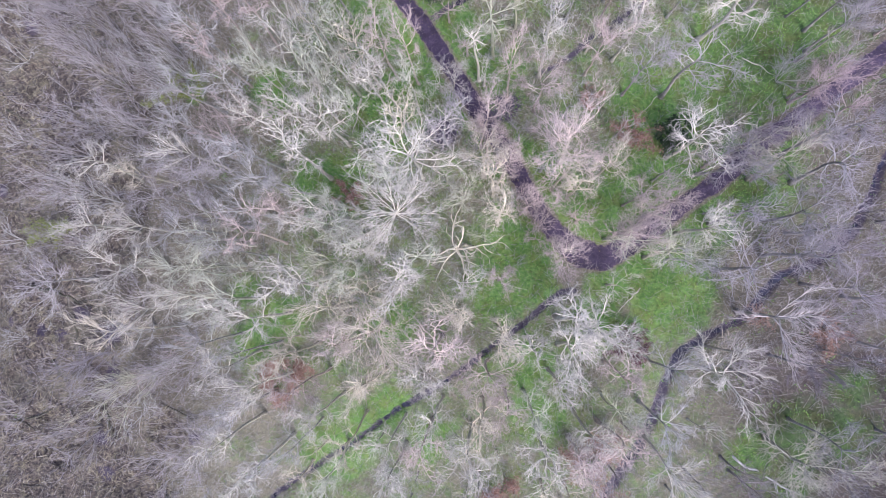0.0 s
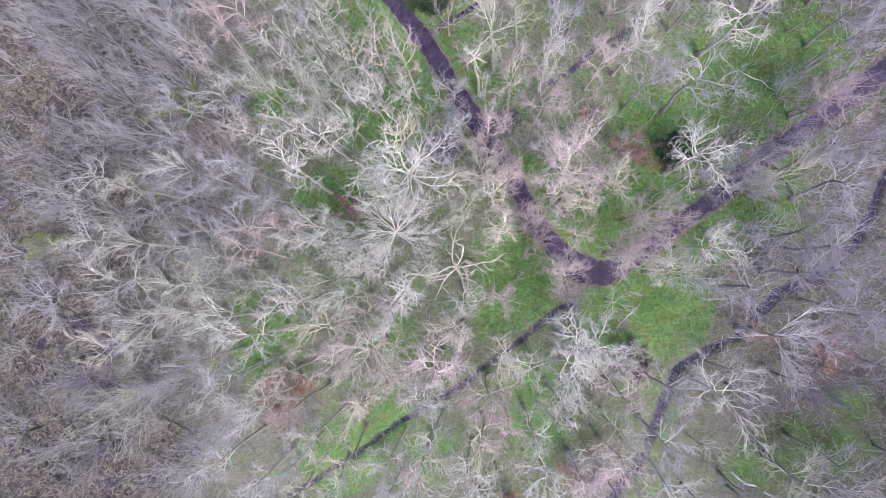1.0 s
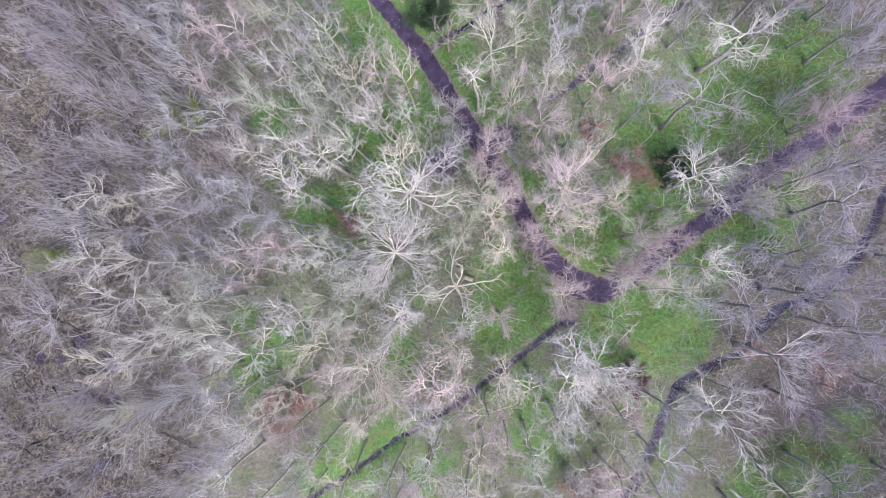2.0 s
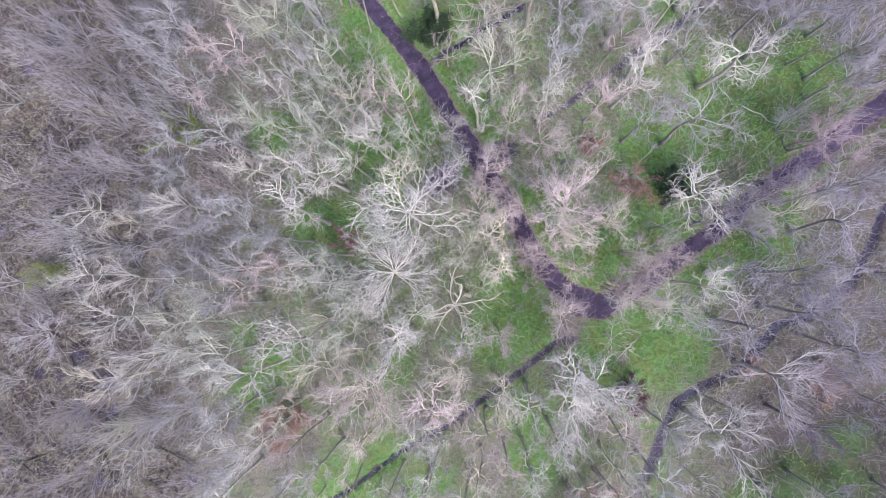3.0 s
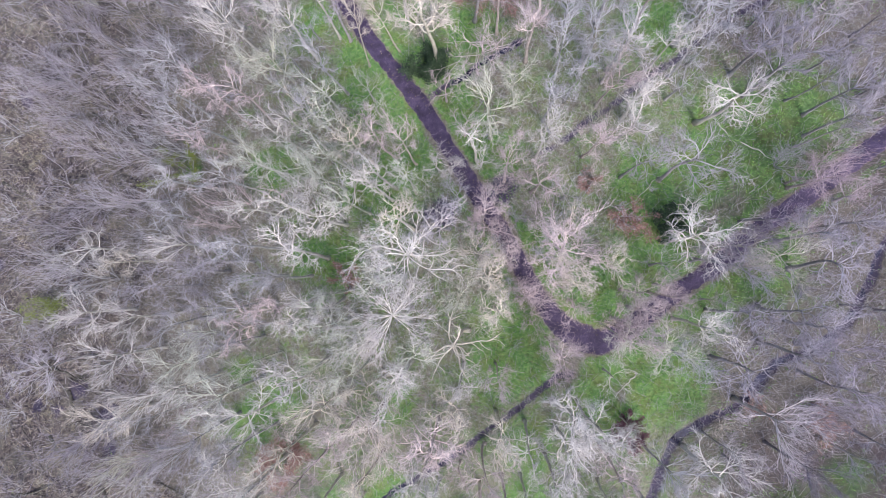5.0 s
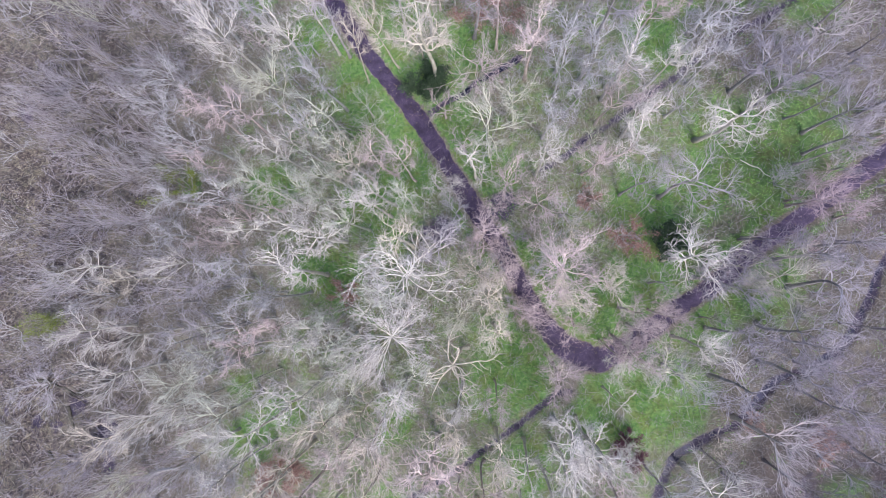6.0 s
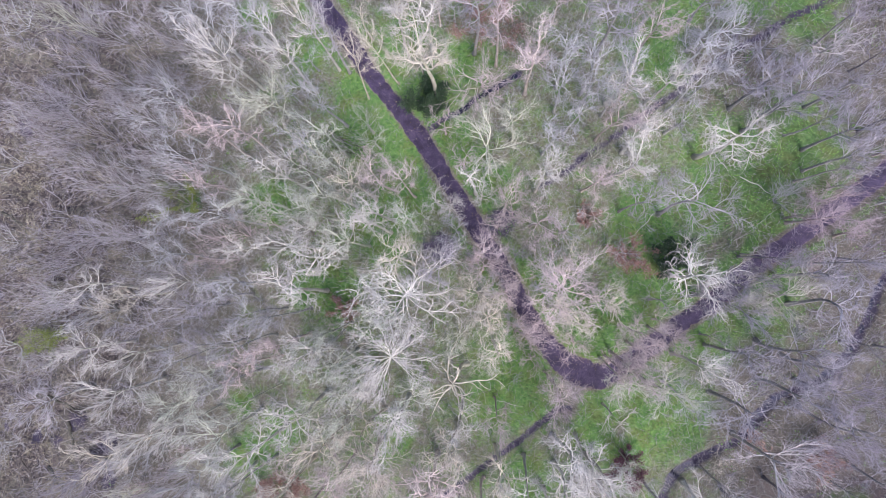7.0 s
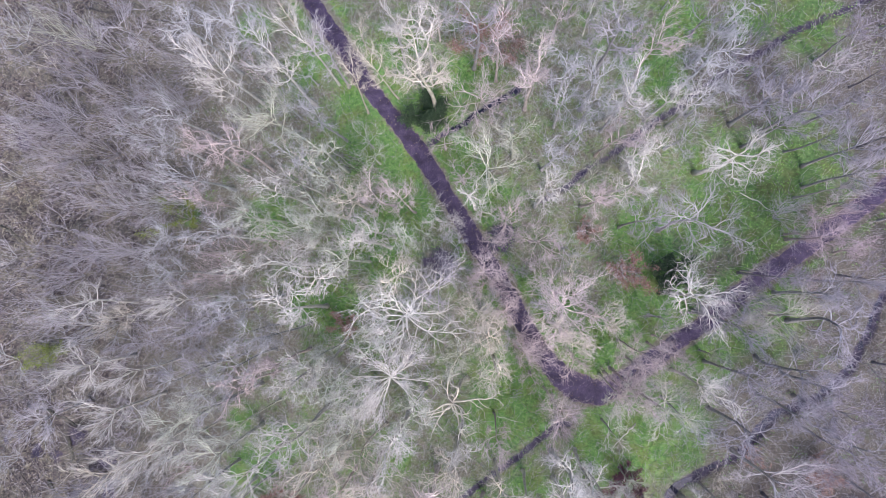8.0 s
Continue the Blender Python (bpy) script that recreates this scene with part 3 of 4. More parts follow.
def taper(a, b, n):
    return [a + (b - a) * k / (n - 1) for k in range(n)]


# crown habit: limbs, top of the stem and first fork (shares), rise of the limbs, crookedness, side shoots, twig shoots, twigs, angle, thickness
HABITS = {
    "O": dict(limbs=7, top=0.88, fork=0.58, rise=(4, 66), crook=0.28, side=8, fine=5, twigs=3, angle=50, thick=1.08),
    "B": dict(limbs=10, top=0.88, fork=0.52, rise=(2, 66), crook=0.28, side=8, fine=4, twigs=2, angle=48, thick=1.0),
    "A": dict(limbs=7, top=0.84, fork=0.62, rise=(18, 72), crook=0.10, side=8, fine=5, twigs=3, angle=33, thick=0.92),
    "F": dict(limbs=8, top=0.84, fork=0.58, rise=(8, 74), crook=0.18, side=8, fine=6, twigs=3, angle=40, thick=0.8),
    "G": dict(limbs=7, top=0.86, fork=0.60, rise=(8, 68), crook=0.18, side=8, fine=5, twigs=3, angle=42, thick=0.84),
    "P": dict(limbs=8, top=0.6, fork=0.02, rise=(48, 82), crook=0.14, side=7, fine=4, twigs=3, angle=34, thick=0.72),
    "W": dict(limbs=22, top=0.86, fork=0.95, rise=(-6, 62), crook=0.045, side=6, fine=4, twigs=4, angle=26, thick=0.62),
    "Y": dict(limbs=5, top=0.75, fork=0.5, rise=(15, 75), crook=0.18, side=6, fine=4, twigs=3, angle=42, thick=0.68),
    "S": dict(limbs=5, top=0.6, fork=0.02, rise=(34, 78), crook=0.16, side=5, fine=4, twigs=3, angle=36, thick=0.6),
    "V": dict(limbs=14, top=0.88, fork=0.66, rise=(0, 52), crook=0.24, side=9, fine=4, twigs=3, angle=48, thick=1.0),
    "M": dict(limbs=13, top=0.84, fork=0.55, rise=(2, 74), crook=0.18, side=8, fine=6, twigs=4, angle=40, thick=0.8),
    "D": dict(limbs=9, top=0.92, fork=0.86, rise=(-10, 58), crook=0.24, side=4, fine=2, twigs=1, angle=40, thick=1.35),
}


def build_tree(habit, seed, name="tree", tall=12.0, reach=4.0):
    """A bare tree of a given height and crown radius: trunk, limbs, and the twigs on each limb."""
    h, r = HABITS[habit], random.Random(seed)
    root = new(name)
    k = h["thick"]
    many = habit in "PS"
    top = tall * h["top"]
    stem = grow(r, Vector((0, 0, -0.35)), Vector((r.gauss(0, 0.05), r.gauss(0, 0.05), 1)), top + 0.35, 9, 0.035 if habit == "A" else 0.07, 0.05)
    drift = Vector((stem[-1].x, stem[-1].y, 0))
    stem = [p - drift * (i / (len(stem) - 1)) for i, p in enumerate(stem)]
    if not many:
        t = Tubes()
        rad = taper(0.24 * (0.6 + 0.4 * k), 0.07 * k, 10)
        rad[0] *= 1.7
        rad[1] *= 1.08
        t.add(stem, rad, 7)
        linked("trunk", t.mesh("trunk"), BARK, root)
    turn = r.uniform(0, 6.28)
    for i in range(h["limbs"]):
        f = (i + 0.5) / h["limbs"]
        turn += 2.4 + r.gauss(0, 0.3)
        low = h["fork"] + (0.97 - h["fork"]) * f * 0.98
        p, _ = along(stem, min(0.985, low)) if not many else (Vector((r.gauss(0, 0.15), r.gauss(0, 0.15), -0.2)), None)
        rise = radians(h["rise"][0] + (h["rise"][1] - h["rise"][0]) * (f**1.1) + r.gauss(0, 6))
        d = Vector((math.cos(turn) * math.cos(rise), math.sin(turn) * math.cos(rise), math.sin(rise)))
        length = min(reach * r.uniform(0.82, 1.12) / max(0.34, math.cos(rise)), (tall - p.z) * 1.25 / max(0.5, math.sin(rise + 0.25)))
        limb, twig = Tubes(), Tubes()
        pts = grow(r, p, d, length, 7, h["crook"], 0.035)
        limb.add(pts, taper(0.072 * k, 0.02 * k, 8), 4)
        for j in range(h["side"]):
            u = 0.22 + 0.76 * (j + r.random()) / h["side"]
            q, e = along(pts, min(u, 0.99))
            e = side_way(r, e, radians(h["angle"] * r.uniform(0.7, 1.25)))
            e.z = max(e.z, -0.1)
            sub = grow(r, q, e, length * r.uniform(0.34, 0.58) * (1.12 - 0.5 * u), 4, h["crook"] * 1.25, 0.06)
            limb.add(sub, taper(min(0.048 * k, 0.85 * (0.082 - 0.05 * u) * k), 0.02 * k, 5), 3)
            reach2 = (sub[-1] - sub[0]).length
            for n in range(h["fine"]):
                v = 0.15 + 0.84 * (n + r.random()) / h["fine"]
                q2, e2 = along(sub, min(v, 0.99))
                e2 = side_way(r, e2, radians(h["angle"] * r.uniform(0.6, 1.3)), 0.8)
                tip = q2 + (e2 + Vector((0, 0, 0.12))) * max(0.5, reach2 * r.uniform(0.35, 0.75))
                twig.add([q2, tip], (0.027 * (0.5 + 0.5 * k), 0.0), 3)
                for w in range(h["twigs"]):
                    u2 = 0.1 + 0.8 * r.random()
                    q3 = q2.lerp(tip, u2)
                    e3 = side_way(r, (tip - q2).normalized(), radians(r.uniform(20, 60)), 1.2)
                    twig.add([q3, q3 + (e3 + Vector((0, 0, 0.15))) * r.uniform(0.3, 0.85)], (0.016, 0.0), 3)
        arm = linked("limb", limb.mesh("limb"), LIMB, root)
        tagged(linked("twig_spray", twig.mesh("twig_spray"), TWIG, arm), kind="stuff")
    return root


def leaf_cards(places, ways, size, r, bend=0.25, broad=0.32):
    """Small folded leaves, two triangles each, as arrays."""
    n = len(places)
    a = r.uniform(0, 6.283, n)
    side = np.stack([np.cos(a), np.sin(a), r.normal(0, 0.3, n)], 1)
    up = np.cross(side, ways)
    up /= np.linalg.norm(up, axis=1)[:, None] + 1e-6
    s = (size * r.uniform(0.6, 1.3, n))[:, None]
    v = np.stack([places - side * s * 0.5, places + up * s * broad + ways * s * bend, places + side * s * 0.5, places - up * s * broad + ways * s * bend], 1)
    f = np.arange(4 * n).reshape(n, 4)
    return v.reshape(-1, 3), f


def sheet(name, verts, faces, material, parent=None, label=""):
    m = bpy.data.meshes.new(name)
    m.from_pydata(verts.tolist(), [], faces.tolist())
    return linked(name, m, material, parent, label)


RNG = random.Random(11)
MADE = []


def tint(ob, c):
    for o in (ob, *ob.children_recursive):
        o.color = (*c, 1)


def stand(x, y, clear=2.1):
    """A foot on the land, moved off the path and out of the ditches."""
    for line, room in ((PATH_LINE, clear), *((d[0], 0.9) for d in DITCHES)):
        d = line - np.array((x, y))
        far = np.hypot(d[:, 0], d[:, 1])
        k = int(far.argmin())
        if far[k] < room:
            out = -d[k] / max(far[k], 0.01)
            x, y = x + out[0] * (room - far[k]), y + out[1] * (room - far[k])
    return x, y, float(ground_height(np.array([x]), np.array([y]))[0])


TONES = {
    "w": ((1.13, 1.10, 1.02), "pale"), "W": ((1.26, 1.22, 1.13), "chalk-white"), "c": ((1.19, 1.11, 0.93), "cream"), "C": ((1.16, 1.06, 0.93), "warm cream"),
    "r": ((1.10, 0.94, 0.92), "rosy"), "R": ((1.25, 1.08, 1.04), "pinkish"), "g": ((0.88, 0.88, 0.90), "grey"), "l": ((0.76, 0.72, 0.77), "lilac-grey"),
    "o": ((1.0, 1.02, 0.82), "olive-grey"), "m": ((1.0, 1.04, 0.88), "mossy"), "d": ((0.52, 0.49, 0.56), "dark grey"),
}


def plant(lists, habit, seeds, tall, reach, label, group, name="tree"):
    """Trees of one kind: a few grown ones, the rest turned and scaled copies of them. A foot that is moved off the path leans the tree back."""
    kinds = [build_tree(habit, s, name, tall, reach) for s in seeds]
    for ob in kinds:
        tagged(ob, label % "pale", "tree", group)
    first = set()
    for n, (cx, cy, rad, high, tone) in enumerate(row for rows in lists for row in rows):
        x, y, z = stand(cx, cy)
        w = rad / reach
        lean = [math.degrees(math.atan2(v, 0.85 * high)) for v in (y - cy, cx - x)]
        m = pose(x, y, z, lean[0] + RNG.gauss(0, 1.2), lean[1] + RNG.gauss(0, 1.2), 0) @ pose(0, 0, 0, 0, 0, RNG.uniform(0, 360)) @ Matrix.Diagonal((w, w, high / tall, 1))
        c, word = TONES[tone]
        # lens falloff painted into the tint: right side darker and more purple, middle lighter
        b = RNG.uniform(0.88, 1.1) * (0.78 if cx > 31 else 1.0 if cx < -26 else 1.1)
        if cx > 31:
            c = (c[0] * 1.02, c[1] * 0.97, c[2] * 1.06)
        k = n % len(kinds)
        if k in first:
            ob = copy_thing(kinds[k], m)
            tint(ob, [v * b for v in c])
        else:
            first.add(k)
            ob = kinds[k]
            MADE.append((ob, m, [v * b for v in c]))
        tagged(ob, label % word)


plant([OAKS_A, OAKS_B, OAKS_C, OAKS_D, OAKS_E], "O", (3, 4, 5, 6, 7), 15.0, 2.9, "bare oak with crooked %s limbs and fine twigs", "bare oaks of the wood")
plant([ASHES_A, ASHES_B], "A", (13, 14, 15), 13.5, 3.2, "bare ash with straight %s limbs rising fanwise", "bare ashes of the wood")
plant([MAPLES_A, MAPLES_B], "F", (23, 24, 25), 14.0, 3.2, "bare maple with a dense dome of thin %s twigs", "bare maples of the wood")
plant([ALDERS_A, ALDERS_B, ALDERS_C], "G", (33, 34, 35), 14.0, 3.2, "bare alder with a hazy crown of fine %s twigs", "bare alders of the wood")
plant([HAZELS_A, HAZELS_B], "P", (43, 44, 45), 10.5, 3.4, "many-stemmed bare hazel with %s twigs", "bare hazels on the bank", "hazel_tree")


def spare_ground(step, gap, seed, room):
    """Free places between the crowns, away from the path."""
    r = random.Random(seed)
    taken = [row for rows in (OAKS_A, OAKS_B, OAKS_C, OAKS_D, OAKS_E, ASHES_A, ASHES_B, MAPLES_A, ALDERS_A, ALDERS_B, ALDERS_C, HAZELS_A, HAZELS_B) for row in rows]
    tx, ty, tr = (np.array([row[k] for row in taken]) for k in range(3))
    out = []
    for x in np.arange(-58, 56, step):
        for y in np.arange(-37, 52, step):
            px, py = x + r.uniform(-0.5, 0.5) * step, y + r.uniform(-0.5, 0.5) * step
            if (np.hypot(tx - px, ty - py) < gap * tr).any():
                continue
            if away(np.array([px]), np.array([py]), PATH_LINE)[0][0] < room or r.random() < 0.75 * float(blobs(np.array(px), np.array(py), (GREEN_EAST, GREEN_SOUTH, GREEN_NORTH))):
                continue
            out.append((px, py))
    return out


FILL = spare_ground(6.2, 1.12, 5, 3.2)
GAPS = [(x, y) for x, y in spare_ground(4.4, 0.95, 15, 2.6) if -21 < x < 30 and min(math.hypot(x - fx, y - fy) for fx, fy in FILL) > 2.6]
plant([[(x, y, RNG.uniform(2.0, 3.1), RNG.uniform(4.0, 6.0), RNG.choice("lgl")) for x, y in FILL if x < -22 and float(blobs(np.array(x), np.array(y), (REED_BEDS,))) < 0.35]], "S", (53, 54, 55), 6.2, 3.0, "slender many-stemmed hazel with bare %s twigs on the damp bank", "bare hazels on the bank", "hazel_tree")
plant([[(x, y, RNG.uniform(1.8, 2.7), RNG.uniform(6.5, 9.5), RNG.choice("gclo" if x < 28 else "gld")) for x, y in FILL if x >= -22] + [(x, y, RNG.uniform(1.6, 2.2), RNG.uniform(5.5, 9.0), RNG.choice("wcmrg")) for x, y in GAPS]], "Y", (63, 64, 65), 8.0, 3.0, "young bare tree with thin %s twigs", "young bare trees between the oaks", "young_tree")

# saplings that lean out over the path
BESIDE = []
for first, last, tones_gap in ((0.34, 0.56, 1.9), (0.62, 0.98, 2.8)):
    total = len(PATH_LINE) - 1
    k, turn_side = first * total, 1
    while k < last * total:
        p, q = PATH_LINE[int(k)], PATH_LINE[int(k) + 1]
        along_way = (q - p) / np.linalg.norm(q - p)
        off = turn_side * RNG.uniform(2.0, 2.7)
        BESIDE.append((p[0] - along_way[1] * off, p[1] + along_way[0] * off, RNG.uniform(1.4, 2.3), RNG.uniform(4.0, 6.0), RNG.choice("lgrrw")))
        k, turn_side = k + tones_gap / 0.5 * RNG.uniform(0.8, 1.2), -turn_side
plant([BESIDE], "Y", (67, 68), 6.0, 2.4, "bare sapling with %s twigs leaning over the path edge", "saplings beside the path", "sapling")

# single trees that stand out
plant([[(-2.7, 5.2, 4.6, 16.5, "W")]], "W", (73,), 16.5, 4.6, "bare tree with straight %s limbs spread like a wheel", "")
plant([[(-1.8, 11.2, 5.6, 16.4, "w")]], "V", (87,), 16.4, 5.6, "broad bare oak with long crooked %s limbs", "")
plant([[(27.0, 13.4, 3.7, 13.4, "W")]], "B", (88,), 13.4, 3.7, "bare oak with %s crooked limbs above the path", "")
plant([[(32.3, 0.0, 5.2, 13.2, "g")]], "B", (91,), 13.2, 5.2, "broad bare oak with heavy %s limbs over the stream", "")
plant([[(4.8, 23.1, 1.3, 14.0, "W")]], "D", (96,), 14.0, 1.9, "slim dead tree with broken %s limbs beside the path", "")
plant([[(14.7, 13.1, 4.1, 15.2, "R")]], "M", (98,), 15.2, 4.1, "bare maple with a broad dense dome of %s twigs", "")
plant([[(-5.9, -6.5, 4.1, 16.4, "C")]], "M", (99,), 16.4, 4.1, "bare maple with a broad dense dome of thin %s twigs", "")
snag = build_tree("D", 94, "tree", 11.5, 4.6)
tagged(snag, "dead barkless tree with a few thick cream limbs", "tree")
MADE.append((snag, pose(4.2, 2.6, 0, 4.4, -7, 0) @ pose(0, 0, 0, 0, 0, 40), (1.26, 1.19, 1.02)))


def build_thicket(seed):
    """A low clump of thin whips."""
    r, t = random.Random(seed), Tubes()
    root = new("thicket")
    for i in range(5):
        a = r.uniform(0, 6.28)
        pts = grow(r, Vector((r.gauss(0, 0.3), r.gauss(0, 0.3), -0.1)), Vector((math.cos(a) * 0.6, math.sin(a) * 0.6, 1)), r.uniform(1.6, 3.2), 5, 0.14, 0.0)
        t = Tubes()
        t.add(pts, taper(0.026, 0.012, 6), 3)
        for k in range(7):
            q, e = along(pts, 0.2 + 0.78 * r.random())
            e = side_way(r, e, radians(r.uniform(25, 60)), 1.0)
            s = grow(r, q, e, r.uniform(0.5, 1.2), 2, 0.2, 0.05)
            t.add(s, taper(0.016, 0.009, 3), 3)
            for w in range(2):
                q2, e2 = along(s, r.uniform(0.2, 0.95))
                t.add([q2, q2 + side_way(r, e2, 0.7, 1.2) * r.uniform(0.2, 0.5)], (0.012, 0.0), 3)
        linked("stem", t.mesh("stem"), TWIG, root)
    return tagged(root, "low thicket of thin bare whips over leaf litter", "shrub", "undergrowth thickets")


def plant_thickets():
    kinds = [build_thicket(s) for s in (1, 2, 3)]
    places = [(x, y) for x, y in spare_ground(11.0, 0.2, 8, 2.9)]
    for n, (x, y) in enumerate(places):
        x, y, z = stand(x, y)
        w = RNG.uniform(0.8, 1.5)
        m = pose(x, y, z, 0, 0, RNG.uniform(0, 360)) @ Matrix.Diagonal((w * 1.1, w * 1.1, w, 1))
        c = TONES[RNG.choice("lgrc" if x < -20 else "gcor")][0]
        if n < 3:
            MADE.append((kinds[n], m, c))
        else:
            tint(copy_thing(kinds[n % 3], m), c)


plant_thickets()


# ---- shrubs in leaf ----
def leafy_shrub(name, x, y, reach, tall, leaves, size, material, label, seed, low=0.15):
    r, n = random.Random(seed), np.random.RandomState(seed)
    x, y, z = stand(x, y, 1.9)
    root = tagged(new(name), label, "shrub")
    root.matrix_basis = pose(x, y, z)
    spots, ways = [], []
    for i in range(7):
        a = 6.28 * i / 7 + r.uniform(-0.3, 0.3)
        e = r.uniform(0.5, 1.3)
        d = Vector((math.cos(a) * math.cos(e), math.sin(a) * math.cos(e), math.sin(e)))
        pts = grow(r, Vector((0, 0, -0.15)), d, math.hypot(reach * math.cos(e), tall * math.sin(e)), 6, 0.14, 0.02)
        t = Tubes()
        t.add(pts, taper(0.05, 0.015, 7), 4)
        for k in range(9):
            q, e2 = along(pts, r.uniform(max(0.2, low), 0.99))
            s = grow(r, q, side_way(r, e2, r.uniform(0.5, 1.1), 1.0), reach * r.uniform(0.2, 0.5), 3, 0.2, 0.03)
            t.add(s, taper(0.02, 0.009, 4), 3)
            for w in range(max(1, leaves // 63 // 8)):
                c, _ = along(s, r.uniform(0.15, 1.0))
                for b in range(8):
                    spots.append(c + Vector((r.gauss(0, 0.16), r.gauss(0, 0.16), r.gauss(0, 0.12))) * (reach / 2.2))
        tint(linked("stem", t.mesh("stem"), TWIG, root), (0.75, 0.7, 0.66))
    p = np.array(spots)
    w = n.normal(0, 0.5, p.shape) + np.array((0, 0, 0.9))
    w /= np.linalg.norm(w, axis=1)[:, None]
    v, f = leaf_cards(p, w, size, n)
    tagged(sheet("foliage", v, f, material, root), kind="stuff")


leafy_shrub("ivy_bush", 27.6, 15.8, 2.7, 3.2, 4200, 0.20, NEEDLE, "dark evergreen ivy bush below a pale oak", 1)
leafy_shrub("evergreen_bush", -0.3, 34.3, 3.4, 4.6, 9000, 0.2, NEEDLE, "dense dark green evergreen bush beside the path", 2)
leafy_shrub("willow_bush", -31.2, 21.9, 2.0, 7.5, 2600, 0.15, BUD, "yellow-green willow bush just coming into leaf", 3)
leafy_shrub("willow_bush", -49.5, 4.9, 2.9, 4.2, 2600, 0.15, BUD, "low yellow-green willow bush among dead reeds", 4)
for k, (x, y, reach, tall, leaves) in enumerate(((-18.2, -12.8, 3.3, 3.6, 1500), (-10.6, 9.2, 2.3, 2.0, 500), (6.4, 43.4, 3.8, 4.0, 1000), (18.3, 20.4, 1.5, 1.6, 350), (7.8, -25.9, 2.8, 2.2, 700), (18.2, -21.5, 3.8, 4.0, 900), (22.4, 15.6, 2.6, 3.2, 700), (44.0, -7.0, 2.6, 2.0, 500), (36.0, -5.0, 1.8, 1.4, 200))):
    leafy_shrub("beech_bush", x, y, reach, tall * 1.6, leaves * 4, 0.17, RUSSET, "low beech bush holding dry russet leaves", 20 + k)
leafy_shrub("beech_bush", 22.4, -8.7, 2.2, 4.2, 4500, 0.16, WINE, "dark red-brown beech bush by the stream", 40)


# ---- fallen wood ----
def log(x0, y0, x1, y1, thick, material, c, label, seed, stubs=3, lift=0.0):
    r = random.Random(seed)
    z0, z1 = (float(ground_height(np.array([x]), np.array([y]))[0]) for x, y in ((x0, y0), (x1, y1)))
    root = tagged(new("fallen_log"), label, "log", "fallen logs and poles")
    root.matrix_basis = pose(x0, y0, z0 + thick * 0.7)
    to = Vector((x1 - x0, y1 - y0, z1 - z0 + lift))
    pts = [to * (k / 8) + Vector((r.gauss(0, 0.02), r.gauss(0, 0.02), r.gauss(0, 0.008))) * to.length * (0 < k < 8) for k in range(9)]
    t = Tubes()
    t.add(pts, taper(thick, thick * 0.4, 9), 7)
    linked("trunk", t.mesh("trunk"), material, root)
    for k in range(stubs):
        q, e = along(pts, r.uniform(0.35, 0.95))
        e = side_way(r, e, r.uniform(0.5, 1.0), 0.4)
        e.z = abs(e.z)
        t = Tubes()
        t.add(grow(r, q, e, to.length * r.uniform(0.12, 0.3), 4, 0.15, -0.03), taper(thick * 0.4, thick * 0.12, 5), 4)
        linked("branch", t.mesh("branch"), material, root)
    tint(root, c)


log(34.0, -21.0, 41.0, -25.3, 0.17, LIMB, (0.72, 0.72, 0.76), "grey fallen tree trunk with broken branches on green herbs", 1, 5)
log(-56.2, 25.7, -50.4, 27.2, 0.08, LIMB, (1.1, 1.0, 0.85), "thin pale fallen pole among dead reeds", 2, 0)
for k, (x0, y0, x1, y1, w) in enumerate(((-58, 21, -54.5, 19, 0.2), (-45.5, 30, -42.5, 28.3, 0.2), (-53, -2.4, -44.5, -5, 0.22), (-47, -6, -46, -9, 0.25), (-48.5, 26.5, -44, 26, 0.17), (-53, 35, -48, 34.4, 0.16), (-43, 36, -38, 32, 0.14), (-55, -20, -45, -17.5, 0.16), (-50, -12, -47, -15, 0.2), (-42, -18, -40, -25, 0.18), (-52, 44, -46, 40, 0.18), (-34, -17, -29, -19, 0.13))):
    log(x0, y0, x1, y1, w, DARK, (1, 1, 1), "dark rotting log lying on the damp bank", 30 + k, 3)
for k in range(24):
    x0, y0, a, s = RNG.uniform(-60, -36), RNG.uniform(-32, 52), RNG.gauss(0, 0.5), RNG.uniform(3, 8)
    log(x0, y0, x0 + s * math.cos(a), y0 + s * math.sin(a), RNG.uniform(0.08, 0.16), DARK, (1.1, 1.0, 1.1), "dark thin fallen stem on the damp bank", 100 + k, 4, RNG.uniform(0.0, 1.6))
for k, (x0, y0, x1, y1, w) in enumerate(((36, 25.2, 40, 23, 0.07), (33.5, 27.6, 35.5, 24.8, 0.07), (24.0, -2.0, 21.0, -5.2, 0.08), (26.5, 21.0, 22.4, 16.5, 0.06), (39.0, 31, 37.0, 27, 0.07), (7.8, -1.6, 11.0, -2.3, 0.05), (-9.6, 21.2, -10.5, 16.5, 0.13), (-13.5, 31.2, -9.5, 27.8, 0.06))):
    log(x0, y0, x1, y1, w, LIMB, (0.95, 0.9, 0.82), "thin bleached fallen pole on green herbs", 60 + k, 2)


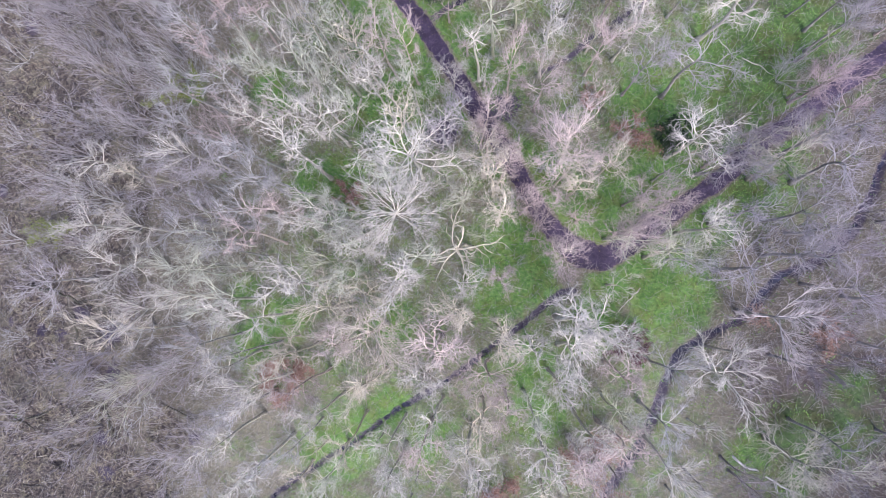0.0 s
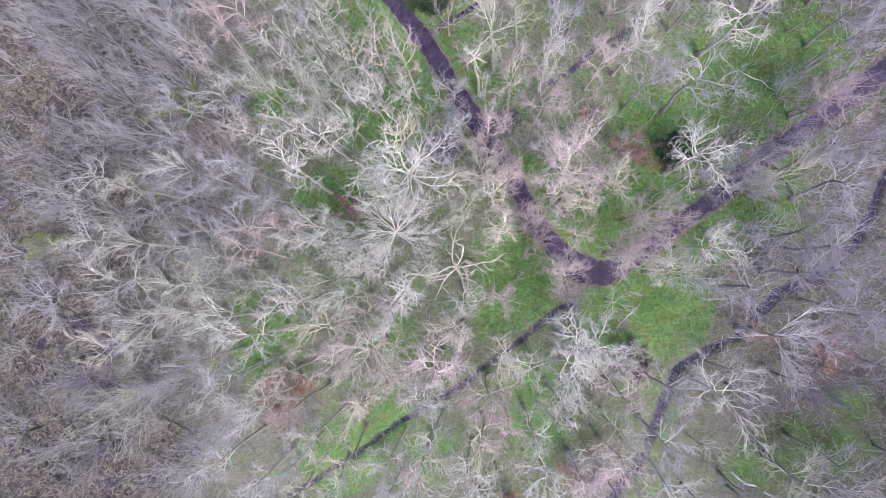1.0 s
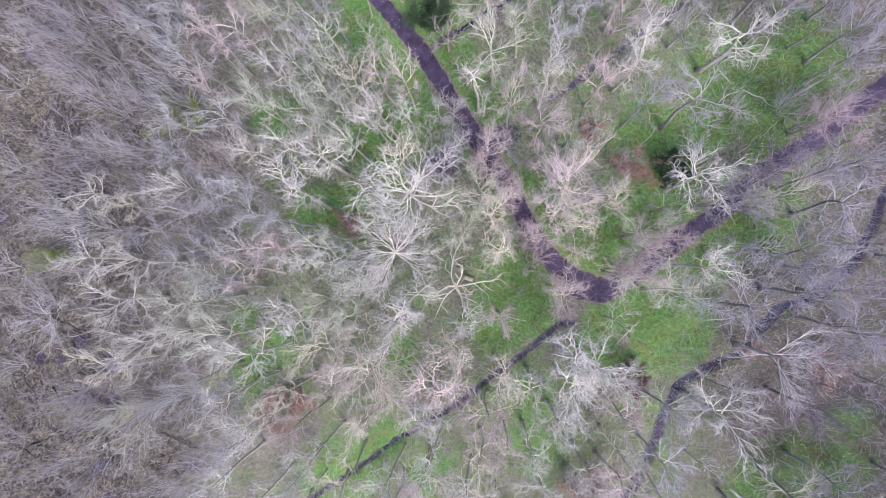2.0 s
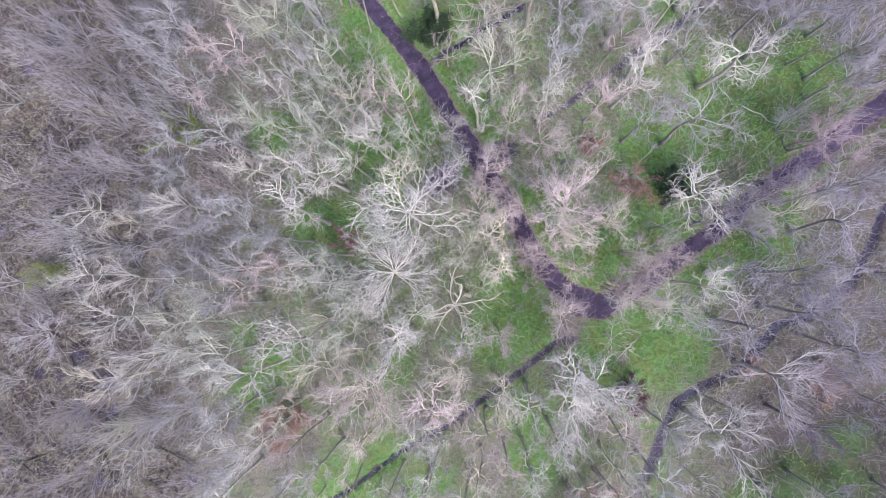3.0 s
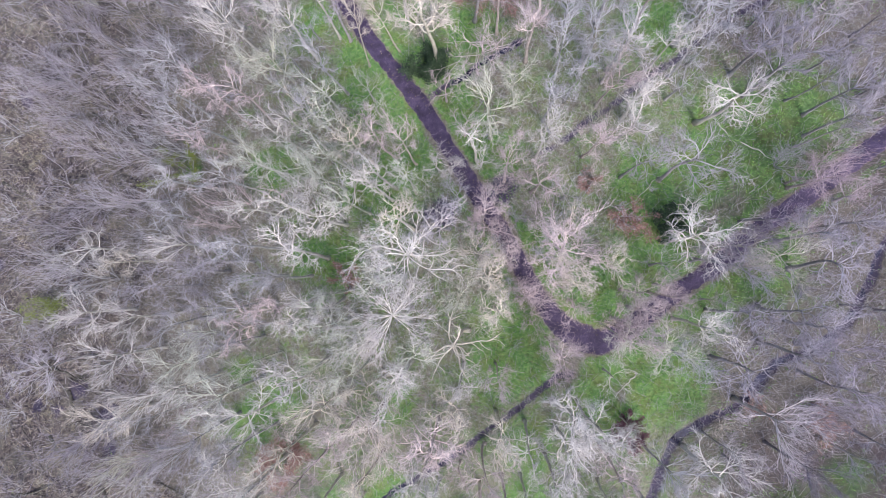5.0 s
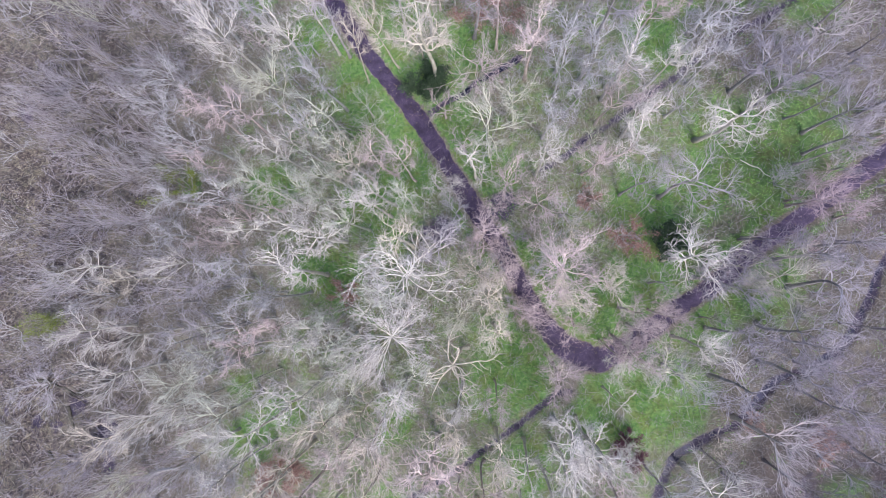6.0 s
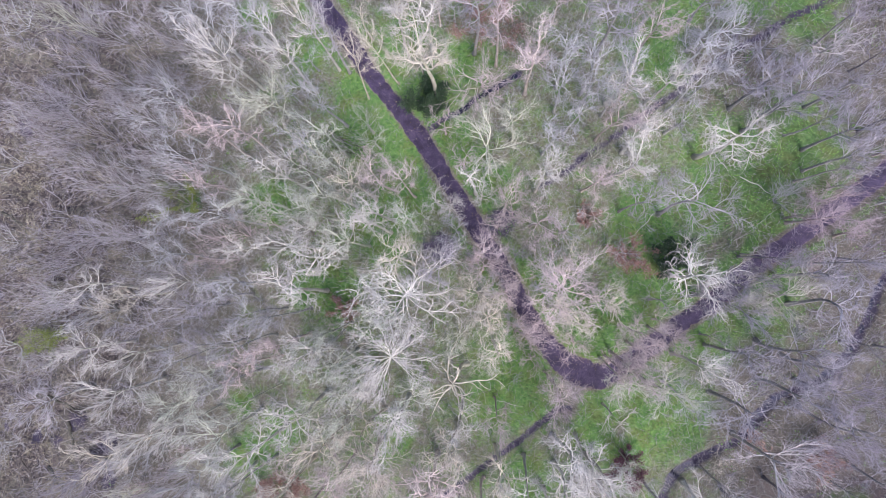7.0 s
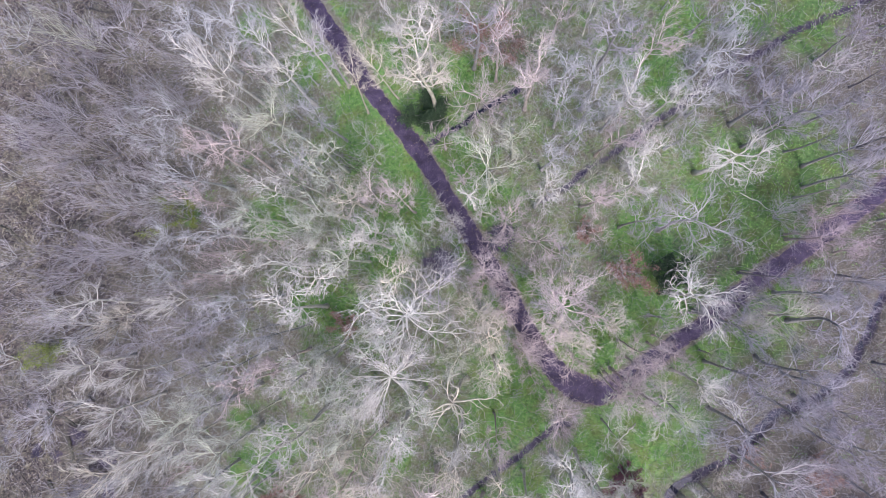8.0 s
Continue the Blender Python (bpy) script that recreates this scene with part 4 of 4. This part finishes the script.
def brushwood(x, y, seed):
    """A heap of long arching cut stems."""
    r = random.Random(seed)
    root = tagged(new("brushwood"), "dark heap of arching cut stems on green herbs", "brushwood")
    root.matrix_basis = pose(x, y, float(ground_height(np.array([x]), np.array([y]))[0]))
    for k in range(22):
        a = r.gauss(-0.45, 0.35) + r.choice((0, math.pi))
        p = Vector((r.gauss(0, 0.8), r.gauss(0, 0.5), -0.05))
        t = Tubes()
        t.add(grow(r, p, Vector((math.cos(a), math.sin(a), 0.55)), r.uniform(1.6, 3.4), 6, 0.06, -0.14), taper(0.03, 0.01, 7), 4)
        linked("stem", t.mesh("stem"), DARK if k % 2 else BARK, root)
    tint(root, (0.9, 0.85, 0.85))


brushwood(-12.0, 29.6, 7)
brushwood(-9.0, 28.2, 8)

for ob, m, c in MADE:
    ob.matrix_basis = m
    tint(ob, c)


# ---- ground cover ----
def scatter(name, count, share, size, material, label, seed, spread=0.12, rise=0.05, per=5, tilt=0.35, clear=1.35, broad=0.32):
    """Small leaves in clumps on the land, thicker where share() is high."""
    r = np.random.RandomState(seed)
    x, y = r.uniform(-64, 64, count), r.uniform(-42, 62, count)
    keep = r.uniform(0, 1, count) < share(x, y)
    d, _ = away(x[keep], y[keep], PATH_LINE)
    x, y = x[keep][d > clear], y[keep][d > clear]
    x, y = np.repeat(x, per) + r.normal(0, spread, len(x) * per), np.repeat(y, per) + r.normal(0, spread, len(y) * per)
    d, _ = away(x, y, PATH_LINE)
    on_path = d < 1.3 * path_half(x, y)
    z = np.where(on_path, np.maximum(ground_height(x, y), lie(x) + 0.035), ground_height(x, y)) + r.uniform(0.02, 1, len(x)) * rise
    w = r.normal(0, tilt, (len(x), 3)) + np.array((0, 0, 1.0))
    w /= np.linalg.norm(w, axis=1)[:, None]
    v, f = leaf_cards(np.stack([x, y, z], 1), w, size, r, 0.25, broad)
    tagged(sheet(name, v, f, material), label, "plants", kind="stuff")


def herb_share(x, y):
    return (1 - 0.8 * edge_shade_share(x, y)) * np.clip((green_share(x, y) - 0.30 + 0.22 * rolling(x, y, 3.5, 9)) * 1.5, 0, 1)


def reed_share(x, y):
    return np.clip(0.5 * smooth(-34, -48, x) * (0.3 + 0.6 * rolling(x, y, 7, 12)) + 0.8 * blobs(x, y, (REED_BEDS,)), 0, 1)


scatter("herbs", 100000, herb_share, 0.15, HERB, "fresh green spring herbs in dense patches", 1, 0.2, 0.16)
scatter("reeds", 40000, reed_share, 0.75, STRAW, "flattened tan dead reeds and grass", 2, 0.3, 0.25, 6, 0.7, 1.35, 0.045)


def litter_share(x, y):
    d, _ = away(x, y, PATH_LINE)
    return np.where(d < 0.9, 0.3, 0.4) + 0.6 * np.exp(-(((d - path_half(x, y) - 0.1) / 0.5) ** 2))


scatter("leaf_litter", 18000, litter_share, 0.14, LITTER, "scattered dry brown leaves", 3, 0.4, 0.05, 4, 0.35, 0.0)


def scatter_twigs(name, count, seed, long, thick, steep, label, c):
    """Thin dead twigs, brambles and whips over the forest floor."""
    r = np.random.RandomState(seed)
    x, y = r.uniform(-59, 59, count), r.uniform(-38, 54, count)
    d, _ = away(x, y, PATH_LINE)
    keep = (d > 1.5) & (r.uniform(0, 1, count) < 0.35 + 0.65 * smooth(-42, -26, x)) & (r.uniform(0, 1, count) < 1.0 - 0.75 * blobs(x, y, (GREEN_EAST, GREEN_SOUTH, GREEN_NORTH)))
    x, y = x[keep], y[keep]
    n = len(x)
    a, s, w = r.uniform(0, 6.283, n), r.uniform(*long, n), r.uniform(*thick, n)
    z = ground_height(x, y) - 0.01
    way = np.stack([np.cos(a), np.sin(a), np.abs(r.normal(0, steep, n))], 1)
    foot, side = np.stack([x, y, z], 1), np.stack([-np.sin(a), np.cos(a), np.zeros(n)], 1)
    up = np.array((0, 0, 1.0))
    v = np.stack([foot - side * w[:, None], foot + side * w[:, None], foot + up * (1.7 * w)[:, None], foot + way * s[:, None]], 1).reshape(-1, 3)
    k = 4 * np.arange(n)[:, None]
    f = np.concatenate([k + np.array([[0, 1, 3]]), k + np.array([[1, 2, 3]]), k + np.array([[2, 0, 3]])])
    ob = sheet(name, v, f, TWIG)
    ob.color = (*c, 1)
    tagged(ob, label, "twigs", kind="stuff")


scatter_twigs("fallen_twigs", 36000, 6, (0.4, 1.7), (0.010, 0.022), 0.3, "grey dead twigs lying on the forest floor", (0.95, 0.92, 0.90))
scatter_twigs("undergrowth", 34000, 16, (0.8, 2.2), (0.013, 0.024), 1.0, "thin grey whips and bramble canes of the undergrowth", (1.0, 0.97, 0.95))
